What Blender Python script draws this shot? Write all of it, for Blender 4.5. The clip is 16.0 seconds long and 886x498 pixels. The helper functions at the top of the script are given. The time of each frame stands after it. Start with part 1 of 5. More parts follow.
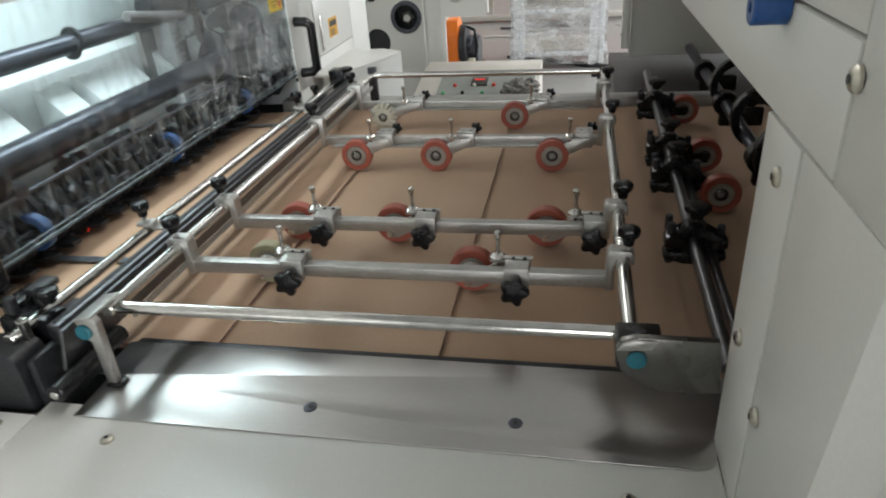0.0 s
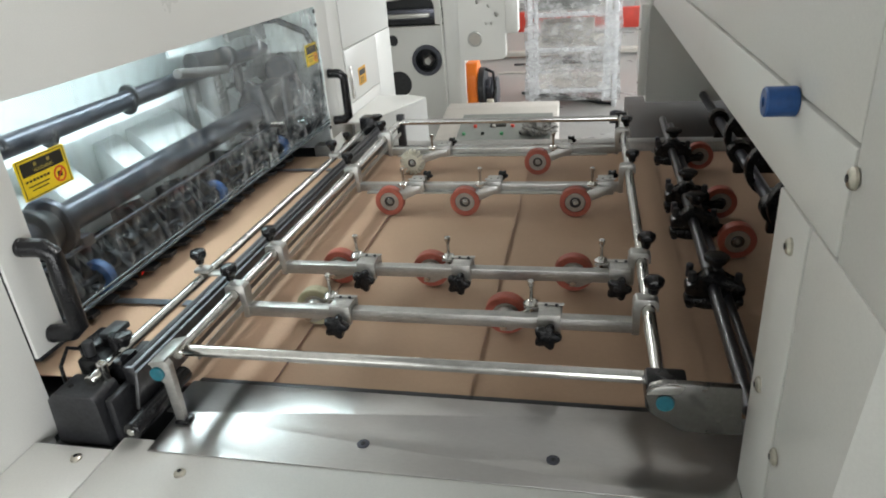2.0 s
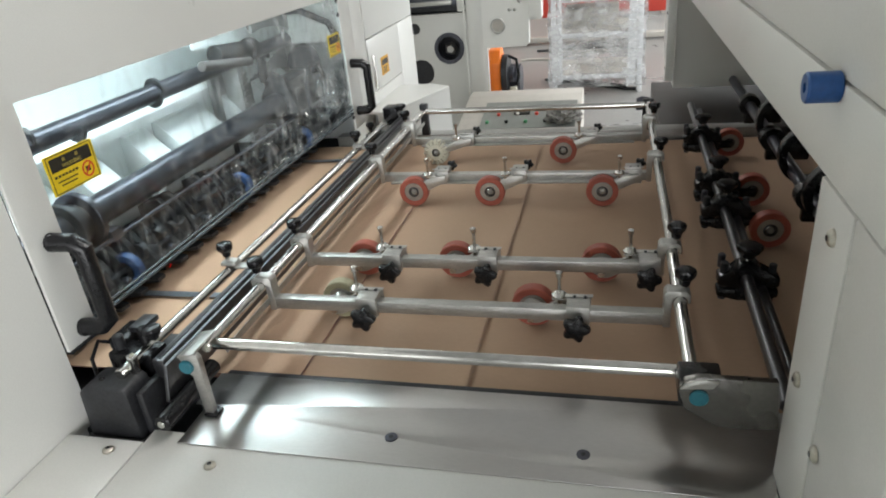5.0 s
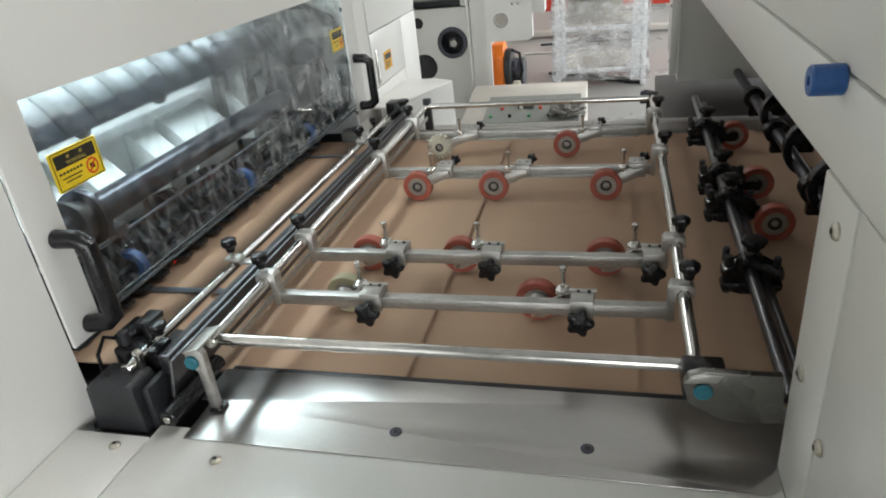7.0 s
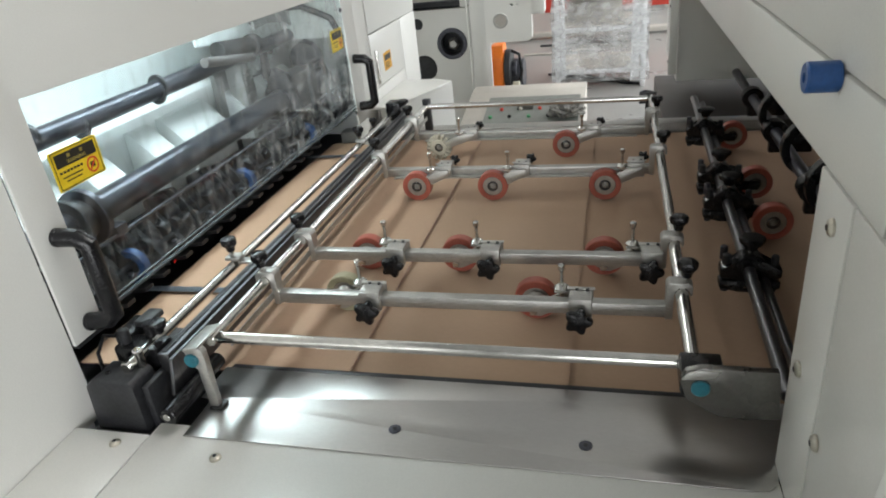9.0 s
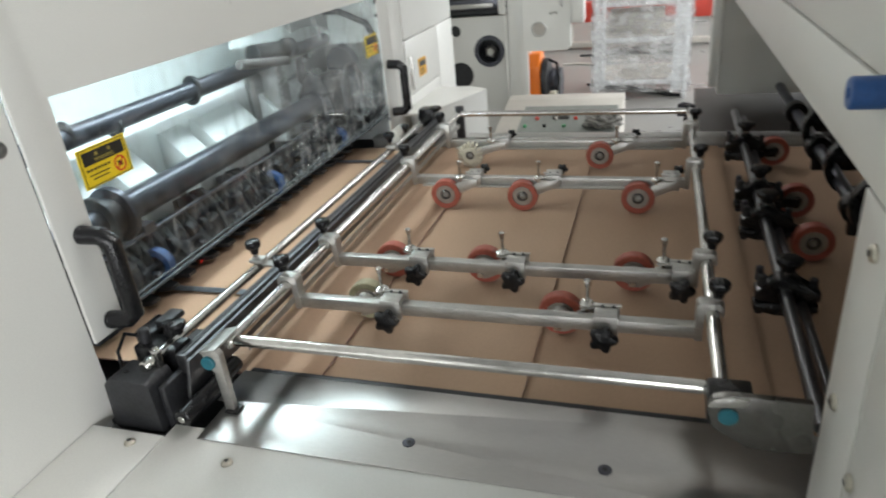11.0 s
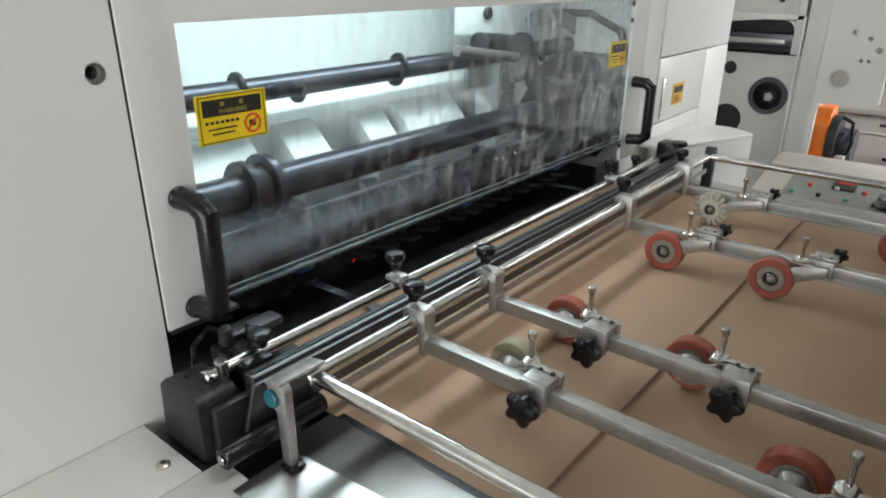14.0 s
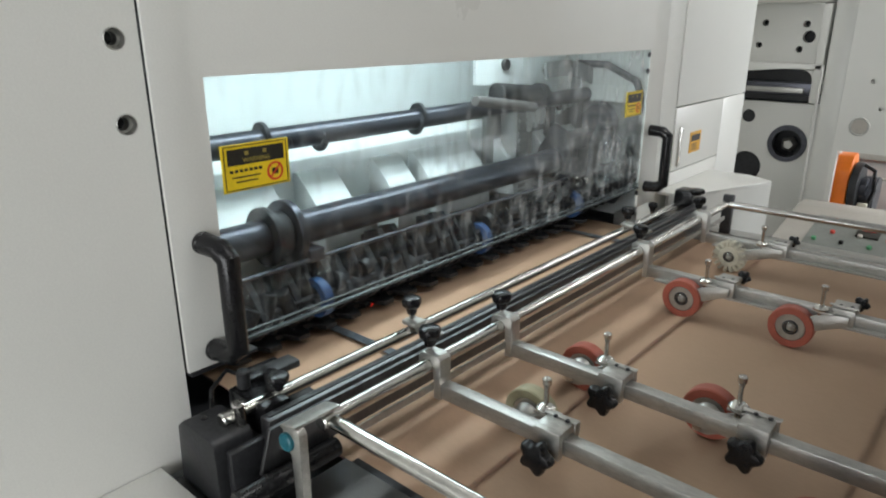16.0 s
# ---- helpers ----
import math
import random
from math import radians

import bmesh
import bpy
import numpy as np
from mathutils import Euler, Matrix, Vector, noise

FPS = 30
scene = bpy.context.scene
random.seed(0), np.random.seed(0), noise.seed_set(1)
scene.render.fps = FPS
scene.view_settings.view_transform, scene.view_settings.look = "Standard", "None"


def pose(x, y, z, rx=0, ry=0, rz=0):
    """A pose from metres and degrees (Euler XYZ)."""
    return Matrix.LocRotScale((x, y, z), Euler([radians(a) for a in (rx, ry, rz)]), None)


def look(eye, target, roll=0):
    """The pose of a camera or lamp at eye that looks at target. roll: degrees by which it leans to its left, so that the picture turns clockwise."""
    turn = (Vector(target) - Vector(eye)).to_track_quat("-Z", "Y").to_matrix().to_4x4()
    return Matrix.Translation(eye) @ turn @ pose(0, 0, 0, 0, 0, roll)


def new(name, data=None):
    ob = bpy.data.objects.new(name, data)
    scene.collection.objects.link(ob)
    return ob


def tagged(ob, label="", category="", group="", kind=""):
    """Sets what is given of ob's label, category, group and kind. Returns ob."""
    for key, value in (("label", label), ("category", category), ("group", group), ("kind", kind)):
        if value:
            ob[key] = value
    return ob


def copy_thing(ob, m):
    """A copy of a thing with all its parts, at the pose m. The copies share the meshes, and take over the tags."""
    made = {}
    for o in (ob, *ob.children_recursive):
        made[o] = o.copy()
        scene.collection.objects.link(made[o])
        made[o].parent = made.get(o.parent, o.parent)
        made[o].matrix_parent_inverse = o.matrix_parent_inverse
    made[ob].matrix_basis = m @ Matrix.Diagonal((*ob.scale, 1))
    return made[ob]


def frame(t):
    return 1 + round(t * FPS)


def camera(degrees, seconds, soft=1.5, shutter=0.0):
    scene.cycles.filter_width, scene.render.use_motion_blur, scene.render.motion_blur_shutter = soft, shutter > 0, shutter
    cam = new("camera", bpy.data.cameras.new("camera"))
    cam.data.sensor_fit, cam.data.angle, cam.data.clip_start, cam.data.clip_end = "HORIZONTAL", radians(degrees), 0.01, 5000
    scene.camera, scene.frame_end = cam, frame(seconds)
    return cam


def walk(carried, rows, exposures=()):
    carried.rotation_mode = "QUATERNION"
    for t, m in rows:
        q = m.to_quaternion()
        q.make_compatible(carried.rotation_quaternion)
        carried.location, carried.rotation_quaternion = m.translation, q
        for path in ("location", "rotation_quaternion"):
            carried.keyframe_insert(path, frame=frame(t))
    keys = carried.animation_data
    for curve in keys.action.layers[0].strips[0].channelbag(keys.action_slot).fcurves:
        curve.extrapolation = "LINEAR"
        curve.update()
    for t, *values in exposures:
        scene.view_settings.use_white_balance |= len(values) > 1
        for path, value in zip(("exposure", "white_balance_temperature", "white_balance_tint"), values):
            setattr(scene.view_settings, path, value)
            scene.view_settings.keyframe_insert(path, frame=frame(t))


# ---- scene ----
cam = camera(67.2, 16.0, soft=1.9, shutter=0.5)
PATH = [
    (0, (0.594, -0.643, 0.538), (0.211, 1.083, -0.396), -4.2),
    (0.5, (0.578, -0.682, 0.567), (0.159, 1.046, -0.349), -5.1),
    (1, (0.573, -0.7, 0.581), (0.148, 1.037, -0.314), -4.9),
    (1.5, (0.574, -0.702, 0.599), (0.157, 1.047, -0.276), -4.8),
    (2, (0.57, -0.709, 0.604), (0.15, 1.05, -0.25), -4.6),
    (2.5, (0.569, -0.703, 0.607), (0.109, 1.043, -0.254), -5.7),
    (3, (0.568, -0.697, 0.608), (0.093, 1.044, -0.255), -6.1),
    (3.5, (0.567, -0.695, 0.608), (0.09, 1.044, -0.257), -6.3),
    (4, (0.565, -0.699, 0.606), (0.087, 1.038, -0.263), -6.1),
    (6.5, (0.561, -0.699, 0.604), (0.066, 1.021, -0.288), -6.2),
    (7, (0.563, -0.699, 0.605), (0.066, 1.02, -0.287), -6.4),
    (7.5, (0.563, -0.701, 0.605), (0.072, 1.021, -0.285), -6.1),
    (8, (0.564, -0.703, 0.605), (0.072, 1.02, -0.284), -6.2),
    (8.5, (0.564, -0.704, 0.604), (0.071, 1.018, -0.285), -6.3),
    (10.8, (0.579, -0.699, 0.598), (0.031, 1.015, -0.275), -6.5),
    (11, (0.575, -0.68, 0.596), (-0.019, 1.024, -0.264), -5.8),
    (11.2, (0.584, -0.664, 0.585), (-0.102, 1.020, -0.249), -5.9),
    (11.5, (0.585, -0.632, 0.579), (-0.207, 1.006, -0.251), -4.5),
    (11.7, (0.585, -0.618, 0.560), (-0.246, 1.012, -0.247), -4.4),
    (12, (0.552, -0.583, 0.545), (-0.252, 1.05, -0.282), -2.9),
    (12.2, (0.537, -0.557, 0.523), (-0.268, 1.089, -0.280), -1.2),
    (12.5, (0.517, -0.495, 0.519), (-0.428, 1.081, -0.27), -0.3),
    (12.7, (0.514, -0.465, 0.514), (-0.514, 1.073, -0.245), 0.2),
    (13, (0.509, -0.427, 0.507), (-0.591, 1.066, -0.244), 0.5),
    (13.5, (0.502, -0.398, 0.498), (-0.653, 1.044, -0.267), 0.3),
    (14, (0.504, -0.393, 0.497), (-0.666, 1.038, -0.268), 0.3),
    (14.5, (0.503, -0.398, 0.509), (-0.693, 1.042, -0.195), 0.6),
    (15, (0.51, -0.405, 0.509), (-0.761, 1.019, -0.089), -0.2),
    (15.5, (0.51, -0.401, 0.508), (-0.763, 1.019, -0.092), -0.2),
    (16, (0.516, -0.398, 0.502), (-0.732, 1.029, -0.136), -0.0),
]
walk(cam, [(t, look(eye, target, roll)) for t, eye, target, roll in PATH], [(0.0, -0.12), (1.5, 0.02), (3.0, 0.05), (8.0, 0.02), (11.5, 0.0), (12.0, -0.06), (13.5, -0.12), (14.0, -0.18), (14.5, -0.09), (15.0, -0.14), (15.5, -0.21), (16.0, -0.28)])

# ---- light and exposure ----
LAMP_W, LAMP_COL = 108.0, (0.985, 0.985, 1.0)
INNER_W = 4.4
# Daylight through the two windows added out of view.
WINDOW_W = 1700.0
REAR_WINDOW_W = 390.0
world = bpy.data.worlds.new("world")
scene.world = world
world.use_nodes = True
world.node_tree.nodes["Background"].inputs[0].default_value = (0.6, 0.62, 0.65, 1)
world.node_tree.nodes["Background"].inputs[1].default_value = 0.12


# ---- materials ----
def mat(name, col, rough=0.5, metal=0.0, var=0.12, scale=8.0, bump=0.0, fine=180.0, stretch=(1, 1, 1), col2=None, stain=0.0, coat=0.0, spec=0.5):
    """A principled surface varied at two scales, with fine relief."""
    m = bpy.data.materials.new(name)
    m.use_nodes = True
    nt = m.node_tree
    N, L = nt.nodes, nt.links
    b = N["Principled BSDF"]
    b.inputs["Metallic"].default_value = metal
    b.inputs["Coat Weight"].default_value = coat
    b.inputs["Specular IOR Level"].default_value = spec
    co = N.new("ShaderNodeTexCoord")
    mp = N.new("ShaderNodeMapping")
    mp.inputs["Scale"].default_value = stretch
    L.new(co.outputs["Object"], mp.inputs[0])
    big = N.new("ShaderNodeTexNoise")
    big.inputs["Scale"].default_value, big.inputs["Detail"].default_value = scale, 5
    small = N.new("ShaderNodeTexNoise")
    small.inputs["Scale"].default_value, small.inputs["Detail"].default_value = fine, 3
    L.new(mp.outputs[0], big.inputs["Vector"])
    L.new(mp.outputs[0], small.inputs["Vector"])
    add = N.new("ShaderNodeMath")
    add.operation = "ADD"
    L.new(big.outputs["Fac"], add.inputs[0])
    L.new(small.outputs["Fac"], add.inputs[1])
    ramp = N.new("ShaderNodeMapRange")
    ramp.inputs["From Min"].default_value, ramp.inputs["From Max"].default_value = 0.7, 1.3
    L.new(add.outputs[0], ramp.inputs["Value"])
    mix = N.new("ShaderNodeMix")
    mix.data_type = "RGBA"
    dark = col2 or tuple(c * (1 - 2 * var) for c in col)
    lite = col if col2 else tuple(min(1, c * (1 + var)) for c in col)
    mix.inputs[6].default_value, mix.inputs[7].default_value = (*dark, 1), (*lite, 1)
    L.new(ramp.outputs[0], mix.inputs[0])
    out = mix.outputs[2]
    if stain:
        st = N.new("ShaderNodeTexNoise")
        st.inputs["Scale"].default_value, st.inputs["Detail"].default_value, st.inputs["Roughness"].default_value = scale * 0.6, 8, 0.7
        L.new(co.outputs["Object"], st.inputs["Vector"])
        sr = N.new("ShaderNodeMapRange")
        sr.inputs["From Min"].default_value, sr.inputs["From Max"].default_value, sr.inputs["To Max"].default_value = 0.56, 0.74, stain
        L.new(st.outputs["Fac"], sr.inputs["Value"])
        m2 = N.new("ShaderNodeMix")
        m2.data_type = "RGBA"
        L.new(sr.outputs[0], m2.inputs[0])
        L.new(out, m2.inputs[6])
        m2.inputs[7].default_value = (*[c * 0.45 for c in col], 1)
        out = m2.outputs[2]
    L.new(out, b.inputs["Base Color"])
    rr = N.new("ShaderNodeMapRange")
    rr.inputs["To Min"].default_value, rr.inputs["To Max"].default_value = max(0.03, rough - 0.08), min(1, rough + 0.1)
    L.new(big.outputs["Fac"], rr.inputs["Value"])
    L.new(rr.outputs[0], b.inputs["Roughness"])
    if bump:
        bp = N.new("ShaderNodeBump")
        bp.inputs["Strength"].default_value, bp.inputs["Distance"].default_value = bump, 0.001
        L.new(small.outputs["Fac"], bp.inputs["Height"])
        L.new(bp.outputs[0], b.inputs["Normal"])
    return m


def glow(name, col, strength):
    m = bpy.data.materials.new(name)
    m.use_nodes = True
    b = m.node_tree.nodes["Principled BSDF"]
    b.inputs["Base Color"].default_value = (*col, 1)
    b.inputs["Emission Color"].default_value = (*col, 1)
    b.inputs["Emission Strength"].default_value = strength
    return m


def clear(name, tint, gloss_rough, smear, smear_lo, smear_hi, stretch=(1, 1, 1), scale=6.0, bump=0.0, base=0.04, patchy=False):
    """Thin clear plastic: it lets light through, mirrors by Fresnel, and carries dusty smears."""
    m = bpy.data.materials.new(name)
    m.use_nodes = True
    nt = m.node_tree
    N, L = nt.nodes, nt.links
    N.remove(N["Principled BSDF"])
    out = N["Material Output"]
    tr, gl, df = N.new("ShaderNodeBsdfTransparent"), N.new("ShaderNodeBsdfGlossy"), N.new("ShaderNodeBsdfDiffuse")
    tr.inputs[0].default_value = (*tint, 1)
    gl.inputs["Roughness"].default_value = gloss_rough
    df.inputs[0].default_value = (0.8, 0.81, 0.81, 1)
    lw = N.new("ShaderNodeLayerWeight")
    pw, fr = N.new("ShaderNodeMath"), N.new("ShaderNodeMath")
    pw.operation, fr.operation = "POWER", "MULTIPLY_ADD"
    L.new(lw.outputs["Facing"], pw.inputs[0])
    pw.inputs[1].default_value = 4.0
    L.new(pw.outputs[0], fr.inputs[0])
    fr.inputs[1].default_value, fr.inputs[2].default_value = 0.55, base
    co, mp, no = N.new("ShaderNodeTexCoord"), N.new("ShaderNodeMapping"), N.new("ShaderNodeTexNoise")
    mp.inputs["Scale"].default_value = stretch
    L.new(co.outputs["Object"], mp.inputs[0])
    L.new(mp.outputs[0], no.inputs["Vector"])
    no.inputs["Scale"].default_value, no.inputs["Detail"].default_value, no.inputs["Roughness"].default_value = scale, 8, 0.68
    mr = N.new("ShaderNodeMapRange")
    mr.inputs["From Min"].default_value, mr.inputs["From Max"].default_value, mr.inputs["To Max"].default_value = smear_lo, smear_hi, smear
    L.new(no.outputs["Fac"], mr.inputs["Value"])
    smears = mr.outputs[0]
    if patchy:
        # smears sparse near the label, denser towards the far end, in broad uneven patches
        sp, gr, pa, pr, mu, mv = [N.new("ShaderNode" + k) for k in ("SeparateXYZ", "MapRange", "TexNoise", "MapRange", "Math", "Math")]
        L.new(co.outputs["Object"], sp.inputs[0])
        L.new(sp.outputs["Y"], gr.inputs["Value"])
        gr.inputs["From Min"].default_value, gr.inputs["From Max"].default_value, gr.inputs["To Min"].default_value = -0.35, 0.35, 0.22
        L.new(co.outputs["Object"], pa.inputs["Vector"])
        pa.inputs["Scale"].default_value, pa.inputs["Detail"].default_value = 9.0, 4
        L.new(pa.outputs["Fac"], pr.inputs["Value"])
        pr.inputs["From Min"].default_value, pr.inputs["From Max"].default_value, pr.inputs["To Min"].default_value = 0.38, 0.62, 0.35
        mu.operation = mv.operation = "MULTIPLY"
        L.new(gr.outputs[0], mu.inputs[0])
        L.new(pr.outputs[0], mu.inputs[1])
        L.new(mu.outputs[0], mv.inputs[0])
        L.new(smears, mv.inputs[1])
        smears = mv.outputs[0]
    a, c = N.new("ShaderNodeMixShader"), N.new("ShaderNodeMixShader")
    L.new(smears, a.inputs[0])
    L.new(tr.outputs[0], a.inputs[1])
    L.new(df.outputs[0], a.inputs[2])
    L.new(fr.outputs[0], c.inputs[0])
    L.new(a.outputs[0], c.inputs[1])
    L.new(gl.outputs[0], c.inputs[2])
    if bump:
        bp = N.new("ShaderNodeBump")
        bp.inputs["Strength"].default_value, bp.inputs["Distance"].default_value = bump, 0.02
        L.new(no.outputs["Fac"], bp.inputs["Height"])
        L.new(bp.outputs[0], gl.inputs["Normal"])
        L.new(bp.outputs[0], lw.inputs["Normal"])
    L.new(c.outputs[0], out.inputs[0])
    return m


PAINT = mat("machine_paint", (0.69, 0.69, 0.655), 0.30, var=0.025, scale=3, bump=0.12, fine=420, stain=0.10)
PAINT_IN = mat("inner_paint", (0.76, 0.785, 0.775), 0.45, var=0.03, scale=5, bump=0.1, stain=0.05)
STEEL = mat("brushed_steel", (0.50, 0.49, 0.475), 0.30, 1, var=0.025, scale=3.5, bump=0.015, fine=120, stretch=(1, 2.5, 1), stain=0.0)
CHROME = mat("chromed_tube", (0.66, 0.65, 0.62), 0.16, 1, var=0.10, scale=14, fine=90, stretch=(1, 1, 1), stain=0.3)
ALU = mat("aluminium", (0.46, 0.455, 0.43), 0.38, 0.85, var=0.10, scale=25, bump=0.15, fine=120, stretch=(1, 4, 4), stain=0.3)
BLACK = mat("black_plastic", (0.010, 0.010, 0.011), 0.24, var=0.2, scale=20, bump=0.05, fine=300, spec=0.32)
DARK = mat("blackened_steel", (0.030, 0.031, 0.034), 0.42, 0.3, var=0.25, scale=12, bump=0.2, fine=160)
SHAFT = mat("dark_steel_shaft", (0.085, 0.088, 0.105), 0.30, 0.75, var=0.15, scale=10, fine=100, stain=0.2)
MECH = mat("oily_steel", (0.022, 0.022, 0.026), 0.5, 0.3, var=0.4, scale=40, bump=0.3, fine=200, stain=0.5)
KRAFT = mat("kraft_board", (0.40, 0.265, 0.175), 0.75, var=0.05, scale=3, bump=0.15, fine=260, stretch=(1, 1, 1), stain=0.05)
FLUTE = mat("board_edge", (0.20, 0.12, 0.07), 0.9, var=0.3, scale=200, bump=0.5)
PRINT = mat("printed_liner", (0.5, 0.16, 0.1), 0.4, var=0.2, scale=12, col2=(0.1, 0.16, 0.3))
RUBBER = mat("red_polyurethane", (0.34, 0.085, 0.055), 0.5, var=0.12, scale=30, bump=0.2, stain=0.35)
NYLON = mat("white_nylon", (0.55, 0.52, 0.42), 0.5, var=0.1, scale=30, bump=0.1, stain=0.2)
RAILM = mat("ground_steel", (0.13, 0.132, 0.137), 0.34, 0.9, var=0.12, scale=12, bump=0.05, fine=90, stretch=(1, 6, 1), stain=0.25)
SOFT = mat("cream_rubber", (0.30, 0.28, 0.18), 0.55, var=0.1, scale=30, bump=0.2, stain=0.3)
BRASS = mat("zinc_brass", (0.60, 0.57, 0.49), 0.3, 1, var=0.15, scale=60)
BLUE = mat("blue_plastic", (0.015, 0.085, 0.28), 0.35, var=0.1, scale=30)
# Deeper, blotchier copy of BLUE for the pulleys inside the press.
PULLEY = mat("deep_blue_plastic", (0.012, 0.05, 0.15), 0.5, var=0.2, scale=40, stain=0.4)
TEAL = mat("teal_plastic", (0.012, 0.13, 0.17), 0.4, var=0.1, scale=30)
YELLOW = mat("yellow_label", (0.78, 0.56, 0.02), 0.4, var=0.05, scale=20)
FADED = mat("faded_print", (0.34, 0.27, 0.06), 0.5, var=0.15, scale=40)
INK = mat("black_ink", (0.02, 0.018, 0.012), 0.5, var=0.2, scale=40)
AMBER = mat("amber_label", (0.70, 0.36, 0.02), 0.45, var=0.1, scale=30)
RED = mat("red_ink", (0.62, 0.06, 0.02), 0.45, var=0.1, scale=40)
ORANGE = mat("orange_paint", (0.85, 0.20, 0.015), 0.35, var=0.06, scale=15)
REDBEAM = mat("red_paint", (0.55, 0.05, 0.03), 0.45, var=0.15, scale=10)
GREYBOX = mat("grey_console", (0.50, 0.47, 0.42), 0.5, var=0.06, scale=10, stain=0.2)
PANEL = mat("console_face", (0.22, 0.23, 0.21), 0.45, var=0.1, scale=20)
FLOOR = mat("grey_floor", (0.27, 0.265, 0.25), 0.28, var=0.12, scale=1.4, bump=0.1, fine=60, stain=0.5)
WALLM = mat("hall_wall", (0.40, 0.40, 0.39), 0.8, var=0.08, scale=2, bump=0.2, stain=0.2)
RIBBON = mat("blue_steel_strip", (0.26, 0.31, 0.36), 0.3, 0.8, var=0.15, scale=30)
LAMPM = glow("lamp_tube", (1.0, 0.96, 0.88), 6.0)
TUBEM = glow("inner_lamp", (0.78, 0.97, 1.0), 14.0)
LEDR, LEDG = glow("red_led", (1, 0.03, 0.02), 0.25), glow("green_led", (0.08, 0.3, 0.14), 0.04)
PLEXI = clear("clear_acrylic", (0.87, 0.91, 0.92), 0.02, 0.62, 0.50, 0.70, (1, 1.0, 0.30), 62, patchy=True)
WRAP = clear("stretch_film", (0.95, 0.96, 0.97), 0.12, 0.70, 0.38, 0.70, (1, 1, 1.8), 8, 0.8, 0.13)
CLING = clear("clinging_film", (0.93, 0.94, 0.95), 0.10, 0.25, 0.45, 0.75, (1, 0.5, 2.0), 14, 0.6, 0.10)

# ---- building blocks ----
ORG = {}


def thing(name, label, category, loc=(0, 0, 0), group="", kind=""):
    ob = new(name)
    ob.location = loc
    ob.empty_display_size = 0.05
    ORG[ob.name] = Vector(loc)
    return tagged(ob, label, category, group, kind)


def mesh_of(bm, name, material, smooth=True):
    bmesh.ops.recalc_face_normals(bm, faces=bm.faces[:])
    me = bpy.data.meshes.new(name)
    bm.to_mesh(me)
    bm.free()
    me.materials.append(material)
    if smooth:
        me.polygons.foreach_set("use_smooth", [True] * len(me.polygons))
        me.set_sharp_from_angle(angle=radians(35))
    return me


def part(name, bm, material, parent, label="", at=None):
    """Links a bmesh in world coordinates as one mesh under a thing or a part. at: its own origin, for what turns."""
    up = ORG[parent.name]
    o = Vector(at) if at is not None else up
    bmesh.ops.translate(bm, vec=-o, verts=bm.verts[:])
    ob = new(name, mesh_of(bm, name, material))
    ob.parent = parent
    ob.location = o - up
    ORG[ob.name] = o
    return tagged(ob, label)


def solid(name, bm, material, label, category="", kind="", group=""):
    """A thing of one mesh, its origin at the base of its bounds."""
    vs = [v.co for v in bm.verts]
    o = Vector([(min(v[i] for v in vs) + max(v[i] for v in vs)) / 2 for i in (0, 1)] + [min(v[2] for v in vs)])
    bmesh.ops.translate(bm, vec=-o, verts=bm.verts[:])
    ob = new(name, mesh_of(bm, name, material))
    ob.location = o
    ORG[ob.name] = o
    return tagged(ob, label, category, group, kind)


def box(bm, x0, x1, y0, y1, z0, z1, bev=0.0, seg=2):
    r = bmesh.ops.create_cube(bm, size=1)
    for v in r["verts"]:
        v.co = Vector(((x0 + x1) / 2 + v.co.x * (x1 - x0), (y0 + y1) / 2 + v.co.y * (y1 - y0), (z0 + z1) / 2 + v.co.z * (z1 - z0)))
    if bev:
        es = list({e for v in r["verts"] for e in v.link_edges})
        bmesh.ops.bevel(bm, geom=es, offset=bev, segments=seg, affect="EDGES", profile=0.5)
    return bm


def B(*a, **k):
    return box(bmesh.new(), *a, **k)


def lathe(bm, p0, axis, prof, n=24):
    """Turns (distance along the axis, radius) round the axis through p0."""
    p0, axis = Vector(p0), Vector(axis).normalized()
    q = Vector((0, 0, 1)).rotation_difference(axis)
    rings = []
    for d, r in prof:
        rings.append([bm.verts.new(p0 + q @ Vector((r * math.cos(2 * math.pi * i / n), r * math.sin(2 * math.pi * i / n), d))) for i in range(n)])
    for a, b in zip(rings, rings[1:]):
        for i in range(n):
            bm.faces.new((a[i], a[(i + 1) % n], b[(i + 1) % n], b[i]))
    bm.faces.new(rings[0][::-1])
    bm.faces.new(rings[-1])
    return bm


def rod(bm, p0, p1, r, n=20, c=0.0015):
    d = (Vector(p1) - Vector(p0)).length
    c = min(c, r * 0.5, d * 0.3)
    return lathe(bm, p0, Vector(p1) - Vector(p0), [(0, r - c), (c, r), (d - c, r), (d, r - c)], n)


def R(*a, **k):
    return rod(bmesh.new(), *a, **k)


def ring(bm, p0, axis, ro, ri, w, n=32):
    """A flat ring with a through hole and softened rims."""
    c = min(0.0015, w * 0.2)
    p0, axis = Vector(p0), Vector(axis).normalized()
    q = Vector((0, 0, 1)).rotation_difference(axis)
    prof = [(0, ri), (0, ro - c), (c, ro), (w - c, ro), (w, ro - c), (w, ri)]
    rings = [[bm.verts.new(p0 + q @ Vector((r * math.cos(2 * math.pi * i / n), r * math.sin(2 * math.pi * i / n), d))) for i in range(n)] for d, r in prof]
    for a, b in zip(rings, rings[1:] + rings[:1]):
        for i in range(n):
            bm.faces.new((a[i], a[(i + 1) % n], b[(i + 1) % n], b[i]))
    return bm


